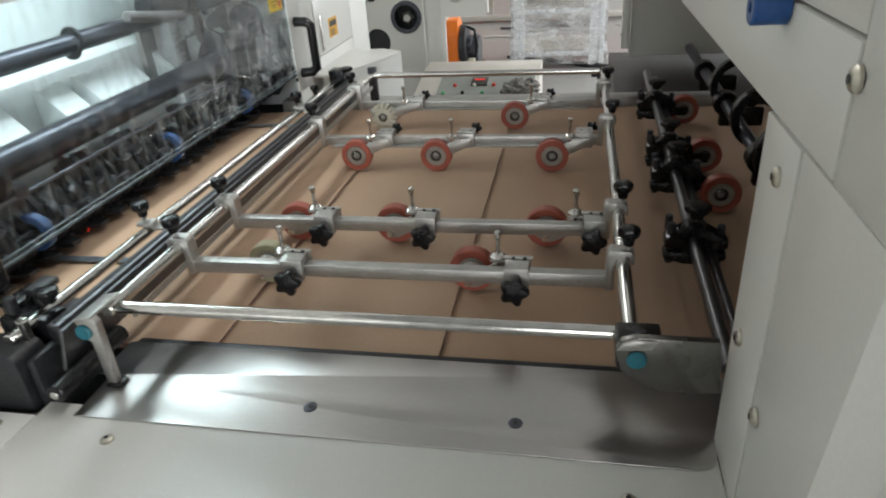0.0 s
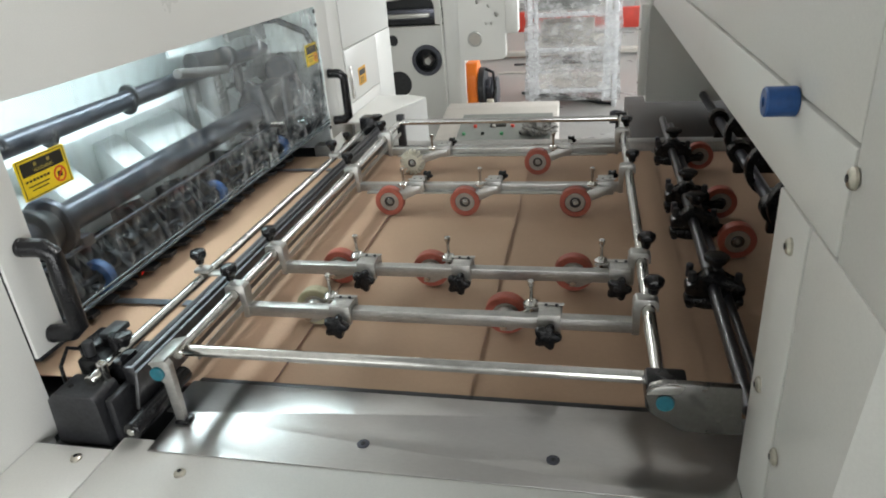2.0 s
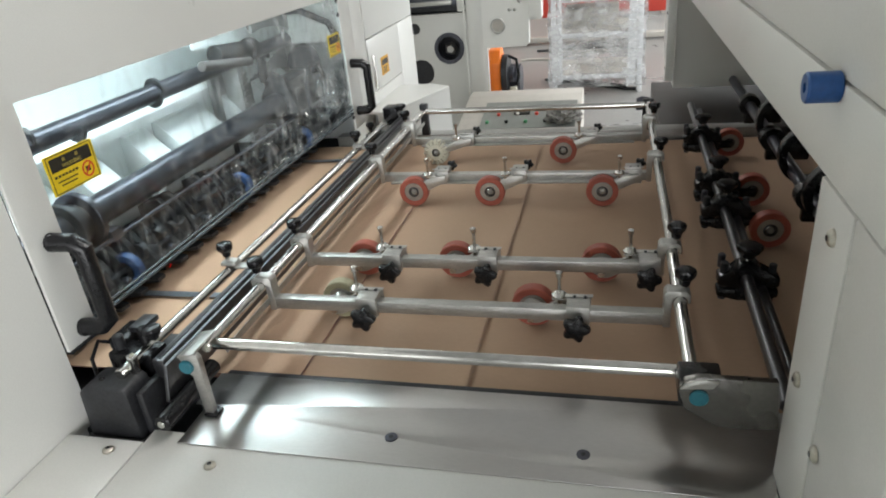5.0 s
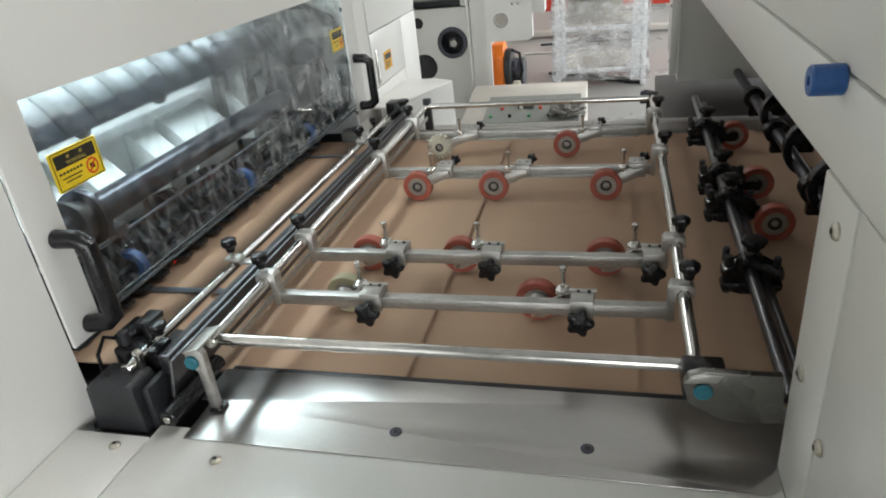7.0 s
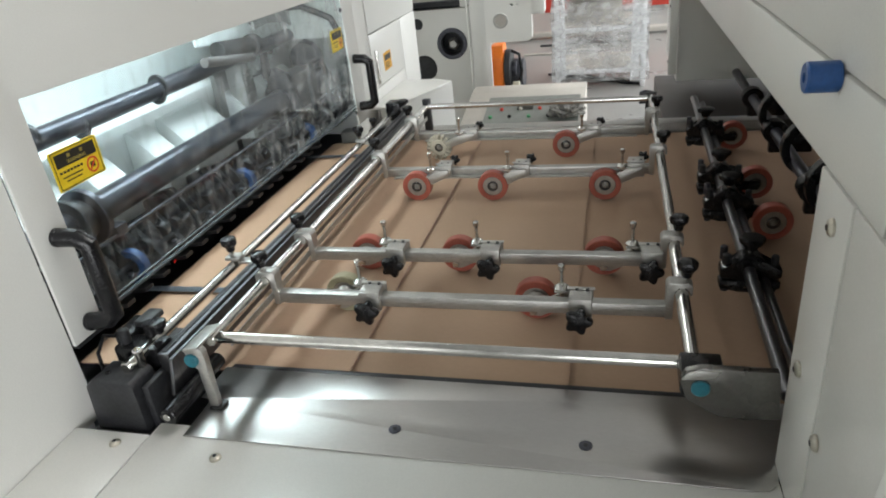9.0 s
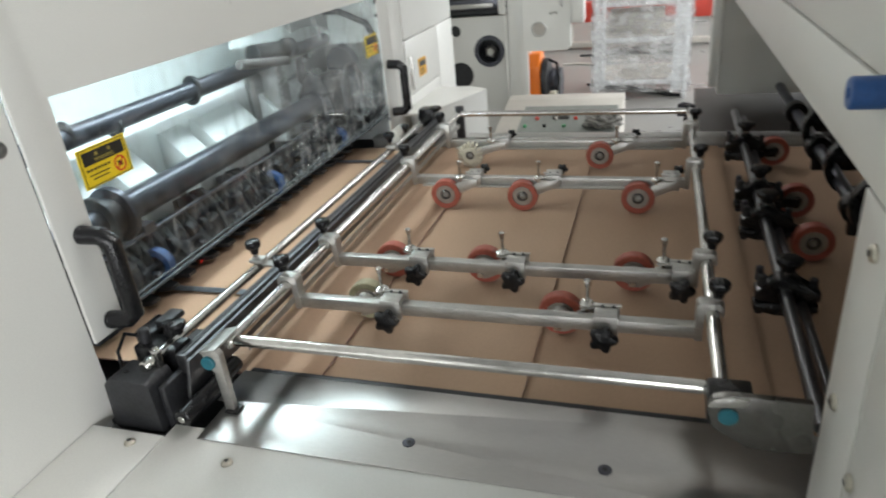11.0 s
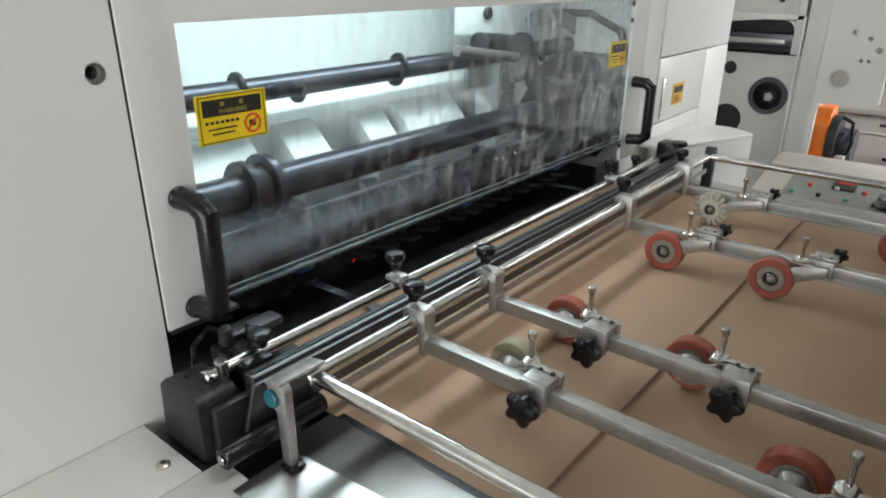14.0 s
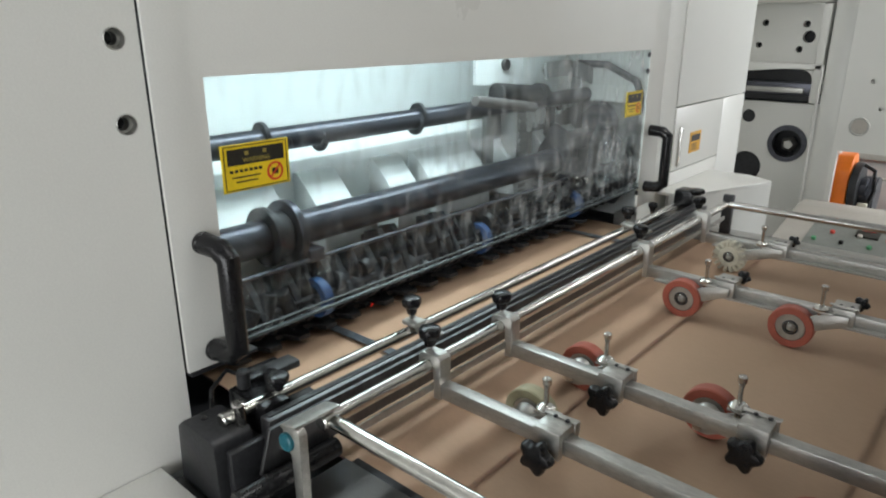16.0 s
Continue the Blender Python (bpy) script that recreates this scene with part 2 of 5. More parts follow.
def extr(bm, pts, axis, a, b, bev=0.0):
    """A polygon, given in the two other axes, drawn out along an axis from a to b."""
    def at(p, h):
        return {"x": (h, p[0], p[1]), "y": (p[0], h, p[1]), "z": (p[0], p[1], h)}[axis]
    lo, hi = [bm.verts.new(at(p, a)) for p in pts], [bm.verts.new(at(p, b)) for p in pts]
    n = len(pts)
    bm.faces.new(lo[::-1])
    bm.faces.new(hi)
    for i in range(n):
        bm.faces.new((lo[i], lo[(i + 1) % n], hi[(i + 1) % n], hi[i]))
    if bev:
        bmesh.ops.bevel(bm, geom=list({e for v in lo + hi for e in v.link_edges}), offset=bev, segments=2, affect="EDGES", profile=0.5)
    return bm


def E(*a, **k):
    return extr(bmesh.new(), *a, **k)


def plate_holes(outline, holes, axis, a, b, n=28):
    """A flat plate with round holes (u, v, r) cut through it."""
    bm = bmesh.new()
    def at(p, h):
        return {"x": (h, p[0], p[1]), "y": (p[0], h, p[1]), "z": (p[0], p[1], h)}[axis]
    loops = [outline] + [[(u + r * math.cos(2 * math.pi * i / n), v + r * math.sin(2 * math.pi * i / n)) for i in range(n)] for u, v, r in holes]
    es = []
    for lp in loops:
        vs = [bm.verts.new(at(p, a)) for p in lp]
        es += [bm.edges.new((vs[i], vs[(i + 1) % len(vs)])) for i in range(len(vs))]
    bmesh.ops.triangle_fill(bm, edges=es, use_beauty=True)
    g = bmesh.ops.extrude_face_region(bm, geom=bm.faces[:])
    off = Vector(at((0, 0), b - a)) - Vector(at((0, 0), 0))
    bmesh.ops.translate(bm, vec=off, verts=[v for v in g["geom"] if isinstance(v, bmesh.types.BMVert)])
    return bm


def pipe(bm, pts, r, n=12):
    """A bent round bar through points, with mitred joints."""
    P = [Vector(p) for p in pts]
    rings, ref = [], None
    for i, p in enumerate(P):
        d = ((P[i] - P[i - 1]).normalized() if i else Vector()) + ((P[i + 1] - P[i]).normalized() if i + 1 < len(P) else Vector())
        d.normalize()
        if ref is None:
            ref = d.orthogonal().normalized()
        ref = (ref - d * ref.dot(d)).normalized()
        s = d.cross(ref)
        rings.append([bm.verts.new(p + r * (math.cos(2 * math.pi * k / n) * ref + math.sin(2 * math.pi * k / n) * s)) for k in range(n)])
    for a, b in zip(rings, rings[1:]):
        for k in range(n):
            bm.faces.new((a[k], a[(k + 1) % n], b[(k + 1) % n], b[k]))
    bm.faces.new(rings[0][::-1])
    bm.faces.new(rings[-1])
    return bm


def star(bm, c, axis, r, h, lobes=5):
    """A star grip: a lobed disc with rounded shoulders."""
    c, axis = Vector(c), Vector(axis).normalized()
    q = Vector((0, 0, 1)).rotation_difference(axis)
    n = lobes * 8
    prof = [(0, 0.72), (h * 0.12, 0.93), (h * 0.3, 1.0), (h * 0.75, 1.0), (h * 0.93, 0.93), (h, 0.75)]
    rings = []
    for d, k in prof:
        vs = []
        for i in range(n):
            t = 2 * math.pi * i / n
            rr = r * k * (0.84 + 0.16 * math.cos(lobes * t))
            vs.append(bm.verts.new(c + q @ Vector((rr * math.cos(t), rr * math.sin(t), d))))
        rings.append(vs)
    for a, b in zip(rings, rings[1:]):
        for i in range(n):
            bm.faces.new((a[i], a[(i + 1) % n], b[(i + 1) % n], b[i]))
    bm.faces.new(rings[0][::-1])
    bm.faces.new(rings[-1])
    return bm


def words(name, text, size, material, parent, m):
    """Lettering as a flat mesh, at the pose m in the world."""
    cu = bpy.data.curves.new(name, "FONT")
    cu.body, cu.size, cu.align_x, cu.align_y, cu.extrude = text, size, "CENTER", "CENTER", 0.0002
    tmp = new(name, cu)
    me = bpy.data.meshes.new_from_object(tmp.evaluated_get(bpy.context.evaluated_depsgraph_get()))
    bpy.data.objects.remove(tmp)
    me.materials.clear()
    me.materials.append(material)
    me.transform(Matrix.Translation(-ORG[parent.name]) @ m)
    ob = new(name, me)
    ob.parent = parent
    ORG[ob.name] = ORG[parent.name]
    return ob


# ---- the hall ----
FZ = -0.82
solid("floor", B(-7, 9, -6, 14, FZ - 0.2, FZ), FLOOR, "grey coated factory floor with scuffs and stains", "floor", "structure")
for nm, b in (("wall_north", (-7, 9, 14, 14.2, FZ, 5.6)), ("wall_south", (-7, 0.3, -6.2, -6, FZ, 5.6)), ("wall_south_far", (6.3, 9, -6.2, -6, FZ, 5.6)), ("wall_south_sill", (0.3, 6.3, -6.2, -6, FZ, -0.1)), ("wall_south_head", (0.3, 6.3, -6.2, -6, 2.6, 5.6)), ("wall_east", (9, 9.2, -6, 1.0, FZ, 5.6)), ("wall_east_far", (9, 9.2, 13.4, 14, FZ, 5.6)), ("wall_east_sill", (9, 9.2, 1.0, 13.4, FZ, 0.5)), ("wall_east_head", (9, 9.2, 1.0, 13.4, 4.4, 5.6)), ("wall_west", (-7.2, -7, -6, 14, FZ, 5.6))):
    solid(nm, B(*b), WALLM, "plain grey factory hall wall", "wall", "structure")
solid("ceiling", B(-7, 9, -6, 14, 5.6, 5.8), WALLM, "plain grey factory hall ceiling", "ceiling", "structure")
# Lights added out of view, placed for the press, the plate and far hall.
for lx, ly in ((2.5, 1.4), (-3.7, 5.9), (-3.3, 10.6), (2.8, 9.4)):
    lt = thing("unseen_ceiling_light", "long white ceiling light added out of view", "ceiling light", (lx, ly, 5.35), "ceiling lights")
    part("housing", B(lx - 0.35, lx + 0.35, ly - 1.7, ly + 1.7, 5.42, 5.6, bev=0.02), PAINT, lt)
    part("diffuser", B(lx - 0.3, lx + 0.3, ly - 1.65, ly + 1.65, 5.40, 5.418), LAMPM, lt, "glowing white diffuser")
    ld = bpy.data.lights.new("hall_light", "AREA")
    ld.shape, ld.size, ld.size_y, ld.energy, ld.color = "RECTANGLE", 0.6, 3.3, LAMP_W, LAMP_COL
    lo = new("hall_light", ld)
    lo.location = (lx, ly, 5.38)

# Unseen window, added to light the far panels from the right.
win = thing("unseen_window_1", "long window added out of view for side daylight", "window", (9.1, 7.2, 0.5), kind="structure")
for k in range(11):
    part("glazing_bar", B(9.04, 9.10, 1.0 + k * 1.232, 1.08 + k * 1.232, 0.5, 4.4), PAINT, win)
for k in range(4):
    part("transom", B(9.045, 9.095, 1.0, 13.4, 0.5 + k * 1.28, 0.56 + k * 1.28), PAINT, win)
wl = bpy.data.lights.new("window_light", "AREA")
wl.shape, wl.size, wl.size_y, wl.energy, wl.color = "RECTANGLE", 12.4, 3.9, WINDOW_W, (0.93, 0.97, 1.0)
wo = new("window_light", wl)
wo.matrix_world = look((9.0, 7.2, 2.45), (0.0, 7.2, 2.45))

# Unseen window behind the camera, added to brighten left wall and far frame.
win2 = thing("unseen_window_2", "wide window added out of view behind the camera", "window", (3.3, -6.1, -0.1), kind="structure")
for k in range(7):
    part("glazing_bar", B(0.3 + k * 0.987, 0.375 + k * 0.987, -6.12, -6.06, -0.1, 2.6), PAINT, win2)
for k in range(3):
    part("transom", B(0.3, 6.3, -6.115, -6.065, -0.1 + k * 1.32, -0.04 + k * 1.32), PAINT, win2)
sl2 = bpy.data.lights.new("window_light", "AREA")
sl2.shape, sl2.size, sl2.size_y, sl2.energy, sl2.color = "RECTANGLE", 6.0, 2.6, REAR_WINDOW_W, (0.96, 0.98, 1.0)
so2 = new("window_light", sl2)
so2.matrix_world = look((3.3, -6.0, 1.25), (3.3, 0.0, 1.25))

# ---- the press: left housing ----
WX, CX = -0.18, -0.186
press = thing("die_cutting_press", "cream painted housing of a die cutting press", "machine", (-1.5, 0.4, FZ))
part("front_column", plate_holes([(-2.2, -0.02), (-0.0660, -0.02), (-0.0660, 1.45), (-2.2, 1.45)], [(-0.091, 0.489, 0.0112), (-0.091, 0.404, 0.0112)], "x", CX - 0.035, CX), PAINT, press, "cream painted panel with two bored holes")
# Dark strip in place of the seam's shade; also stops light leaking.
part("seam_shade_strip", B(CX - 0.03, CX - 0.008, -0.0658, -0.058, 0.1, 1.44), DARK, press)
part("base_panel", B(-1.2, -0.247, -2.2, -0.118, FZ, 0.004), PAINT, press)
for z in (0.489, 0.404):
    part("socket", ring(bmesh.new(), (CX - 0.009, -0.091, z), (1, 0, 0), 0.0118, 0.0098, 0.0094), ALU, press, "bored steel socket")
    part("socket_step", ring(bmesh.new(), (CX - 0.019, -0.091, z), (1, 0, 0), 0.0111, 0.0068, 0.0098), ALU, press)
    # Dark disc stands in for the shaded depth of the hole.
    part("socket_shade_disc", R((CX - 0.034, -0.091, z), (CX - 0.0205, -0.091, z), 0.0072), DARK, press)
part("end_panel", B(-0.9, WX, 1.318, 1.84, 0.30, 1.45, bev=0.003), PAINT, press)
part("service_door", B(-0.22, WX + 0.001, 1.318, 1.655, 0.130, 0.297, bev=0.002), PAINT, press)
part("end_panel_side", B(-0.22, WX, 1.658, 1.84, -0.02, 0.298, bev=0.002), PAINT, press)
part("end_panel_foot", B(-0.22, WX, 1.318, 1.655, -0.02, 0.127, bev=0.002), PAINT, press)
part("door_post", B(-0.22, WX - 0.002, 1.219, 1.315, -0.02, 1.45, bev=0.003), PAINT, press)
part("end_wall", B(-2.4, -0.22, 1.78, 1.838, FZ, 1.45), PAINT, press)
part("top_panel", B(-2.4, WX - 0.01, -2.2, 1.84, 1.453, 1.48), PAINT, press)
part("left_wall", B(-2.4, -0.9, -0.16, -0.12, FZ, 1.45), PAINT, press)
part("rear_wall", B(-4.6, -4.5, -0.2, 1.84, FZ, 1.45), PAINT, press)
part("delivery_side", B(-4.5, -2.4, 1.78, 1.838, FZ, 1.45), PAINT, press)
part("delivery_near_side", B(-4.5, -2.4, -0.16, -0.12, FZ, 1.45), PAINT, press)
part("delivery_top", B(-4.5, -2.42, -0.2, 1.84, 1.453, 1.48), PAINT, press)
part("pull_bar", B(WX, WX + 0.008, 1.345, 1.352, 0.14, 0.245, bev=0.002), CHROME, press, "narrow steel pull strip")
for y, z in ((1.35, 0.148), (1.35, 0.237)):
    part("screw", R((WX, y - 0.0, z), (WX + 0.010, y, z), 0.003, 10), CHROME, press)
lb = part("amber_notice", B(WX + 0.001, WX + 0.0025, 1.425, 1.50, 0.165, 0.222), AMBER, press, "small amber notice label")
part("notice_bar", B(WX + 0.0026, WX + 0.003, 1.432, 1.493, 0.196, 0.214), INK, lb)
for k in range(3):
    part("notice_line", B(WX + 0.0026, WX + 0.003, 1.436, 1.475, 0.172 + k * 0.007, 0.175 + k * 0.007), INK, lb)

# the sliding door with its clear window
door = thing("press_door", "cream painted sliding guard door with a clear window", "door", (WX, 0.57, 0.1))
part("door_panel", E([(-0.0638, 0.105), (-0.004, 0.105), (-0.004, 0.448), (1.130, 0.448), (1.130, 0.07), (1.216, 0.07), (1.216, 1.44), (-0.0638, 1.44)], "x", WX - 0.0055, WX, bev=0.0008), PAINT, door)
part("hem", B(WX - 0.02, WX + 0.002, -0.062, 0.03, 0.1, 0.1046), DARK, door, "dark rubber hem")
pane = part("window_pane", B(WX - 0.004, WX - 0.0005, -0.003, 1.129, 0.123, 0.447), PLEXI, door, "clear acrylic window with dusty smears")
pane.visible_shadow = False
part("pane_edge", B(WX - 0.005, WX + 0.001, -0.003, 1.129, 0.119, 0.1226), mat("acrylic_edge", (0.06, 0.07, 0.075), 0.2, var=0.1), door)
part("pane_lip", B(WX - 0.002, WX + 0.002, 0.0, 1.128, 0.131, 0.1325), mat("acrylic_lip", (0.08, 0.09, 0.095), 0.2, var=0.1), door)
for y, z in ((1.118, 0.436), (1.118, 0.40), (1.118, 0.11)):
    part("screw", R((WX, y, z), (WX + 0.004, y, z), 0.006, 14), DARK, door)


scrap = bmesh.new()
grid = [[scrap.verts.new((WX - 0.018 + 0.014 * noise.noise(Vector((5.0, j * 0.55, i * 0.8))) + 0.006 * noise.noise(Vector((9.0, j * 1.7, i * 1.9))), 0.945 + 0.19 * j / 26 + 0.008 * noise.noise(Vector((2.0, j * 0.4, i * 0.5))), 0.150 + 0.105 * i / 18 + 0.010 * noise.noise(Vector((j * 0.35, 7.0, i * 0.4))))) for j in range(27)] for i in range(19)]
for i in range(18):
    for j in range(26):
        scrap.faces.new((grid[i][j], grid[i][j + 1], grid[i + 1][j + 1], grid[i + 1][j]))
film = part("film_scrap", scrap, CLING, door, "crumpled clear film clinging inside the window")
film.visible_shadow = False


def handle(y, z0, z1):
    h = bmesh.new()
    r, out = 0.0135, 0.044
    pipe(h, [(WX, y, z1), (WX + out * 0.7, y + 0.004, z1 - 0.002), (WX + out, y + 0.006, z1 - 0.013), (WX + out, y + 0.006, z0 + 0.013), (WX + out * 0.7, y + 0.004, z0 + 0.002), (WX, y, z0)], r, 14)
    ob = part("handle", h, BLACK, door, "glossy black moulded bow handle")
    for z in (z0, z1):
        part("handle_foot", R((WX, y, z), (WX + 0.008, y, z), 0.0135, 16), BLACK, ob)


handle(-0.028, 0.125, 0.262)
handle(1.165, 0.118, 0.258)


def warning(y0, y1, z0, z1, x, full):
    s = part("warning_label", B(x, x + 0.0012, y0, y1, z0, z1), YELLOW, door, "yellow and black warning label")
    w, h = y1 - y0, z1 - z0
    e = x + 0.0013
    def bar(nm, a, b, c, d, m):
        part(nm, B(e, e + 0.0004, y0 + a * w, y0 + b * w, z0 + c * h, z0 + d * h), m, s)
    for nm, a, b, c, d in (("rim_bar", 0.03, 0.97, 0.955, 0.975), ("rim_bar", 0.03, 0.97, 0.025, 0.045), ("rim_bar", 0.03, 0.042, 0.05, 0.95), ("rim_bar", 0.958, 0.97, 0.05, 0.95)):
        bar(nm, a, b, c, d, INK)
    bar("head_bar", 0.08, 0.92, 0.56, 0.90, INK)
    for k in range(7):
        bar("line_bar", 0.10 + 0.071 * k, 0.148 + 0.071 * k, 0.405, 0.465, INK)
    bar("line_bar", 0.13, 0.54, 0.285, 0.315, INK)
    bar("line_bar", 0.18, 0.50, 0.185, 0.215, INK)
    for k in (0, 1):
        part("head_mark", B(e + 0.0005, e + 0.0008, y0 + (0.33 + 0.27 * k) * w, y0 + (0.385 + 0.27 * k) * w, z0 + 0.755 * h, z0 + 0.84 * h), FADED, s)
    cy, cz = y0 + 0.77 * w, z0 + 0.31 * h
    part("ban_ring", ring(bmesh.new(), (e, cy, cz), (1, 0, 0), 0.21 * h, 0.165 * h, 0.0006), RED, s)
    sl = B(e, e + 0.0007, cy - 0.19 * h, cy + 0.19 * h, cz - 0.02 * h, cz + 0.02 * h)
    bmesh.ops.rotate(sl, cent=(e, cy, cz), matrix=Matrix.Rotation(radians(45), 3, "X"), verts=sl.verts[:])
    part("ban_slash", sl, RED, s)
    part("ban_sign", B(e, e + 0.0003, cy - 0.08 * h, cy + 0.08 * h, cz - 0.07 * h, cz + 0.07 * h), INK, s)
    if full:
        words("lettering", "WARNING", 0.14 * h, FADED, s, Matrix.Translation((e + 0.0006, y0 + 0.5 * w, z0 + 0.645 * h)) @ Matrix(((0, 0, 1, 0), (1, 0, 0, 0), (0, 1, 0, 0), (0, 0, 0, 1))))


warning(0.007, 0.101, 0.313, 0.369, WX + 0.0002, True)
warning(1.024, 1.103, 0.302, 0.358, WX + 0.0002, False)

# ---- inside the press ----
part("lintel_inside", B(-0.60, WX - 0.014, -0.05, 1.2, 0.60, 0.62), PAINT_IN, press)
part("inner_back_wall", B(-0.66, -0.63, -0.06, 1.78, 0.26, 0.435), PAINT_IN, press, "pale inner back wall")
part("inner_back_wall", B(-0.66, -0.63, -0.06, 1.78, 0.515, 0.62), PAINT_IN, press, "pale inner back wall")
part("inner_side_wall", B(-0.63, WX - 0.05, -0.06, -0.045, -0.1, 0.6), PAINT_IN, press)
part("inner_floor", B(-1.6, -0.36, -0.1, 1.75, -0.12, -0.09), DARK, press)
part("platen_head", B(-1.4, -0.66, -0.02, 1.7, 0.10, 0.25), DARK, press)
part("inner_end_plate", plate_holes([(-0.62, -0.05), (-0.24, -0.05), (-0.24, 0.5), (-0.62, 0.5)], [(-0.5, 0.40, 0.018), (-0.42, 0.42, 0.014), (-0.36, 0.36, 0.02), (-0.3, 0.42, 0.01)], "y", 1.44, 1.46), PAINT_IN, press)
lampt = thing("inner_lamp", "cool white tube lamp inside the press", "lamp", (-0.36, 0.5, 0.565))
part("tube", R((-0.36, 0.0, 0.575), (-0.36, 0.95, 0.575), 0.010), TUBEM, lampt)
part("cap", R((-0.36, -0.03, 0.575), (-0.36, -0.001, 0.575), 0.011), NYLON, lampt)
part("cap", R((-0.36, 0.951, 0.575), (-0.36, 0.98, 0.575), 0.011), NYLON, lampt)
part("batten", B(-0.375, -0.345, -0.03, 0.98, 0.588, 0.60), PAINT_IN, lampt)
il = bpy.data.lights.new("inner_light", "AREA")
il.shape, il.size, il.size_y, il.energy, il.color = "RECTANGLE", 0.10, 0.95, INNER_W, (0.89, 0.975, 1.0)
io = new("inner_light", il)
io.location = (-0.36, 0.47, 0.555)

beam = thing("cross_beam", "pale painted cross beam with slanted pads", "machine part", (-0.52, 0.5, 0.12))
part("beam", E([(-0.58, 0.08), (-0.50, 0.08), (-0.50, 0.262), (-0.535, 0.285), (-0.58, 0.285)], "y", -0.04, 1.40, bev=0.003), PAINT_IN, beam)
for y0, y1 in ((-0.01, 0.275), (0.338, 0.425), (0.528, 0.605), (0.645, 0.835), (0.93, 1.02), (1.1, 1.3)):
    part("pad", E([(-0.499, 0.10), (-0.415, 0.10), (-0.415, 0.168), (-0.485, 0.240), (-0.499, 0.242)], "y", y0, y1, bev=0.0015), PAINT_IN, beam)
ush = thing("upper_shaft", "dark steel shaft with round collars", "shaft", (-0.45, 0.55, 0.31))
part("shaft", R((-0.45, -0.044, 0.316), (-0.45, 1.43, 0.316), 0.0205), SHAFT, ush)
for y, dz in ((0.240, 0.009), (0.360, -0.009), (0.624, 0.009), (0.612, -0.009)):
    part("cam_disc", rod(bmesh.new(), (-0.45, y, 0.316 + dz), (-0.45, y + 0.009, 0.316 + dz), 0.0235, 28), DARK, ush)
lsh = thing("lower_shaft", "dark steel drive shaft with flanged hub", "shaft", (-0.375, 0.55, 0.2))
part("shaft", R((-0.375, -0.044, 0.177), (-0.375, 1.43, 0.177), 0.0295), SHAFT, lsh)
part("hub_flange", ring(bmesh.new(), (-0.375, 0.180, 0.177), (0, 1, 0), 0.049, 0.0297, 0.012), DARK, lsh)
part("hub_flange", ring(bmesh.new(), (-0.375, 0.220, 0.177), (0, 1, 0), 0.054, 0.0297, 0.014), SHAFT, lsh)
part("hub_sleeve", ring(bmesh.new(), (-0.375, 0.193, 0.177), (0, 1, 0), 0.038, 0.0297, 0.026), DARK, lsh)
part("key_block", B(-0.36, -0.325, 0.235, 0.265, 0.13, 0.152, bev=0.002), SHAFT, lsh)
part("tie_rod", R((-0.33, -0.02, 0.135), (-0.33, 1.35, 0.135), 0.004, 10), SHAFT, lsh)
part("tie_rod", R((-0.325, -0.02, 0.07), (-0.325, 1.35, 0.07), 0.006, 10), MECH, lsh)
# the row of gripper cams and springs under the shaft
rnd = random.Random(7)
for k in range(38):
    y = 0.02 + k * 0.0355
    g = thing("gripper_cam", "oily steel cam lever with spring", "machine part", (-0.355, y, 0.02), "gripper cams")
    w = rnd.uniform(0.008, 0.016)
    tp = rnd.uniform(0.105, 0.145)
    part("lever", E([(-0.39, 0.03), (-0.345, 0.02), (-0.313 + rnd.uniform(-0.01, 0.01), 0.055), (-0.33, tp - 0.03), (-0.355, tp), (-0.39, tp - 0.01)], "y", y, y + w, bev=0.0015), MECH if k % 2 else DARK, g)
    part("roller", R((-0.328, y + w, rnd.uniform(0.05, 0.11)), (-0.328, y + w + 0.014, rnd.uniform(0.05, 0.11)), rnd.uniform(0.010, 0.019), 16), DARK if k % 2 else MECH, g)
    part("spring", R((-0.345, y + w + 0.006, 0.03), (-0.335, y + w + 0.006, 0.135), 0.0045, 10), MECH, g)
    if k % 4 == 1:
        part("bolt_head", R((-0.315, y + 0.02, 0.06), (-0.303, y + 0.02, 0.06), 0.008, 6), SHAFT, g)
for y in (0.235, 0.67, 1.05):
    solid("belt_pulley", ring(bmesh.new(), (-0.325, y, 0.068), (0, 1, 0), 0.034, 0.02, 0.018), PULLEY, "blue plastic belt pulley", "pulley", group="blue pulleys")
gear = thing("sprocket_wheel", "grey toothed chain wheel behind the window", "gear", (-0.40, 1.36, 0.2))
gb = bmesh.new()
gp = []
for i in range(44):
    for rr, da in ((0.165, -0.3), (0.177, -0.12), (0.177, 0.12), (0.165, 0.3)):
        t = 2 * math.pi * (i + da) / 44
        gp.append((-0.41 + rr * math.cos(t), 0.24 + rr * math.sin(t)))
extr(gb, gp, "y", 1.36, 1.372)
part("toothed_disc", gb, ALU, gear)
part("boss", R((-0.41, 1.32, 0.24), (-0.41, 1.36, 0.24), 0.05), SHAFT, gear)
part("spoke", B(-0.42, -0.40, 1.352, 1.36, 0.1, 0.38, bev=0.002), DARK, gear)
rail = thing("chain_guide", "dark steel chain guide rails and carrier plates", "machine part", (-0.4, 1.3, 0.0))
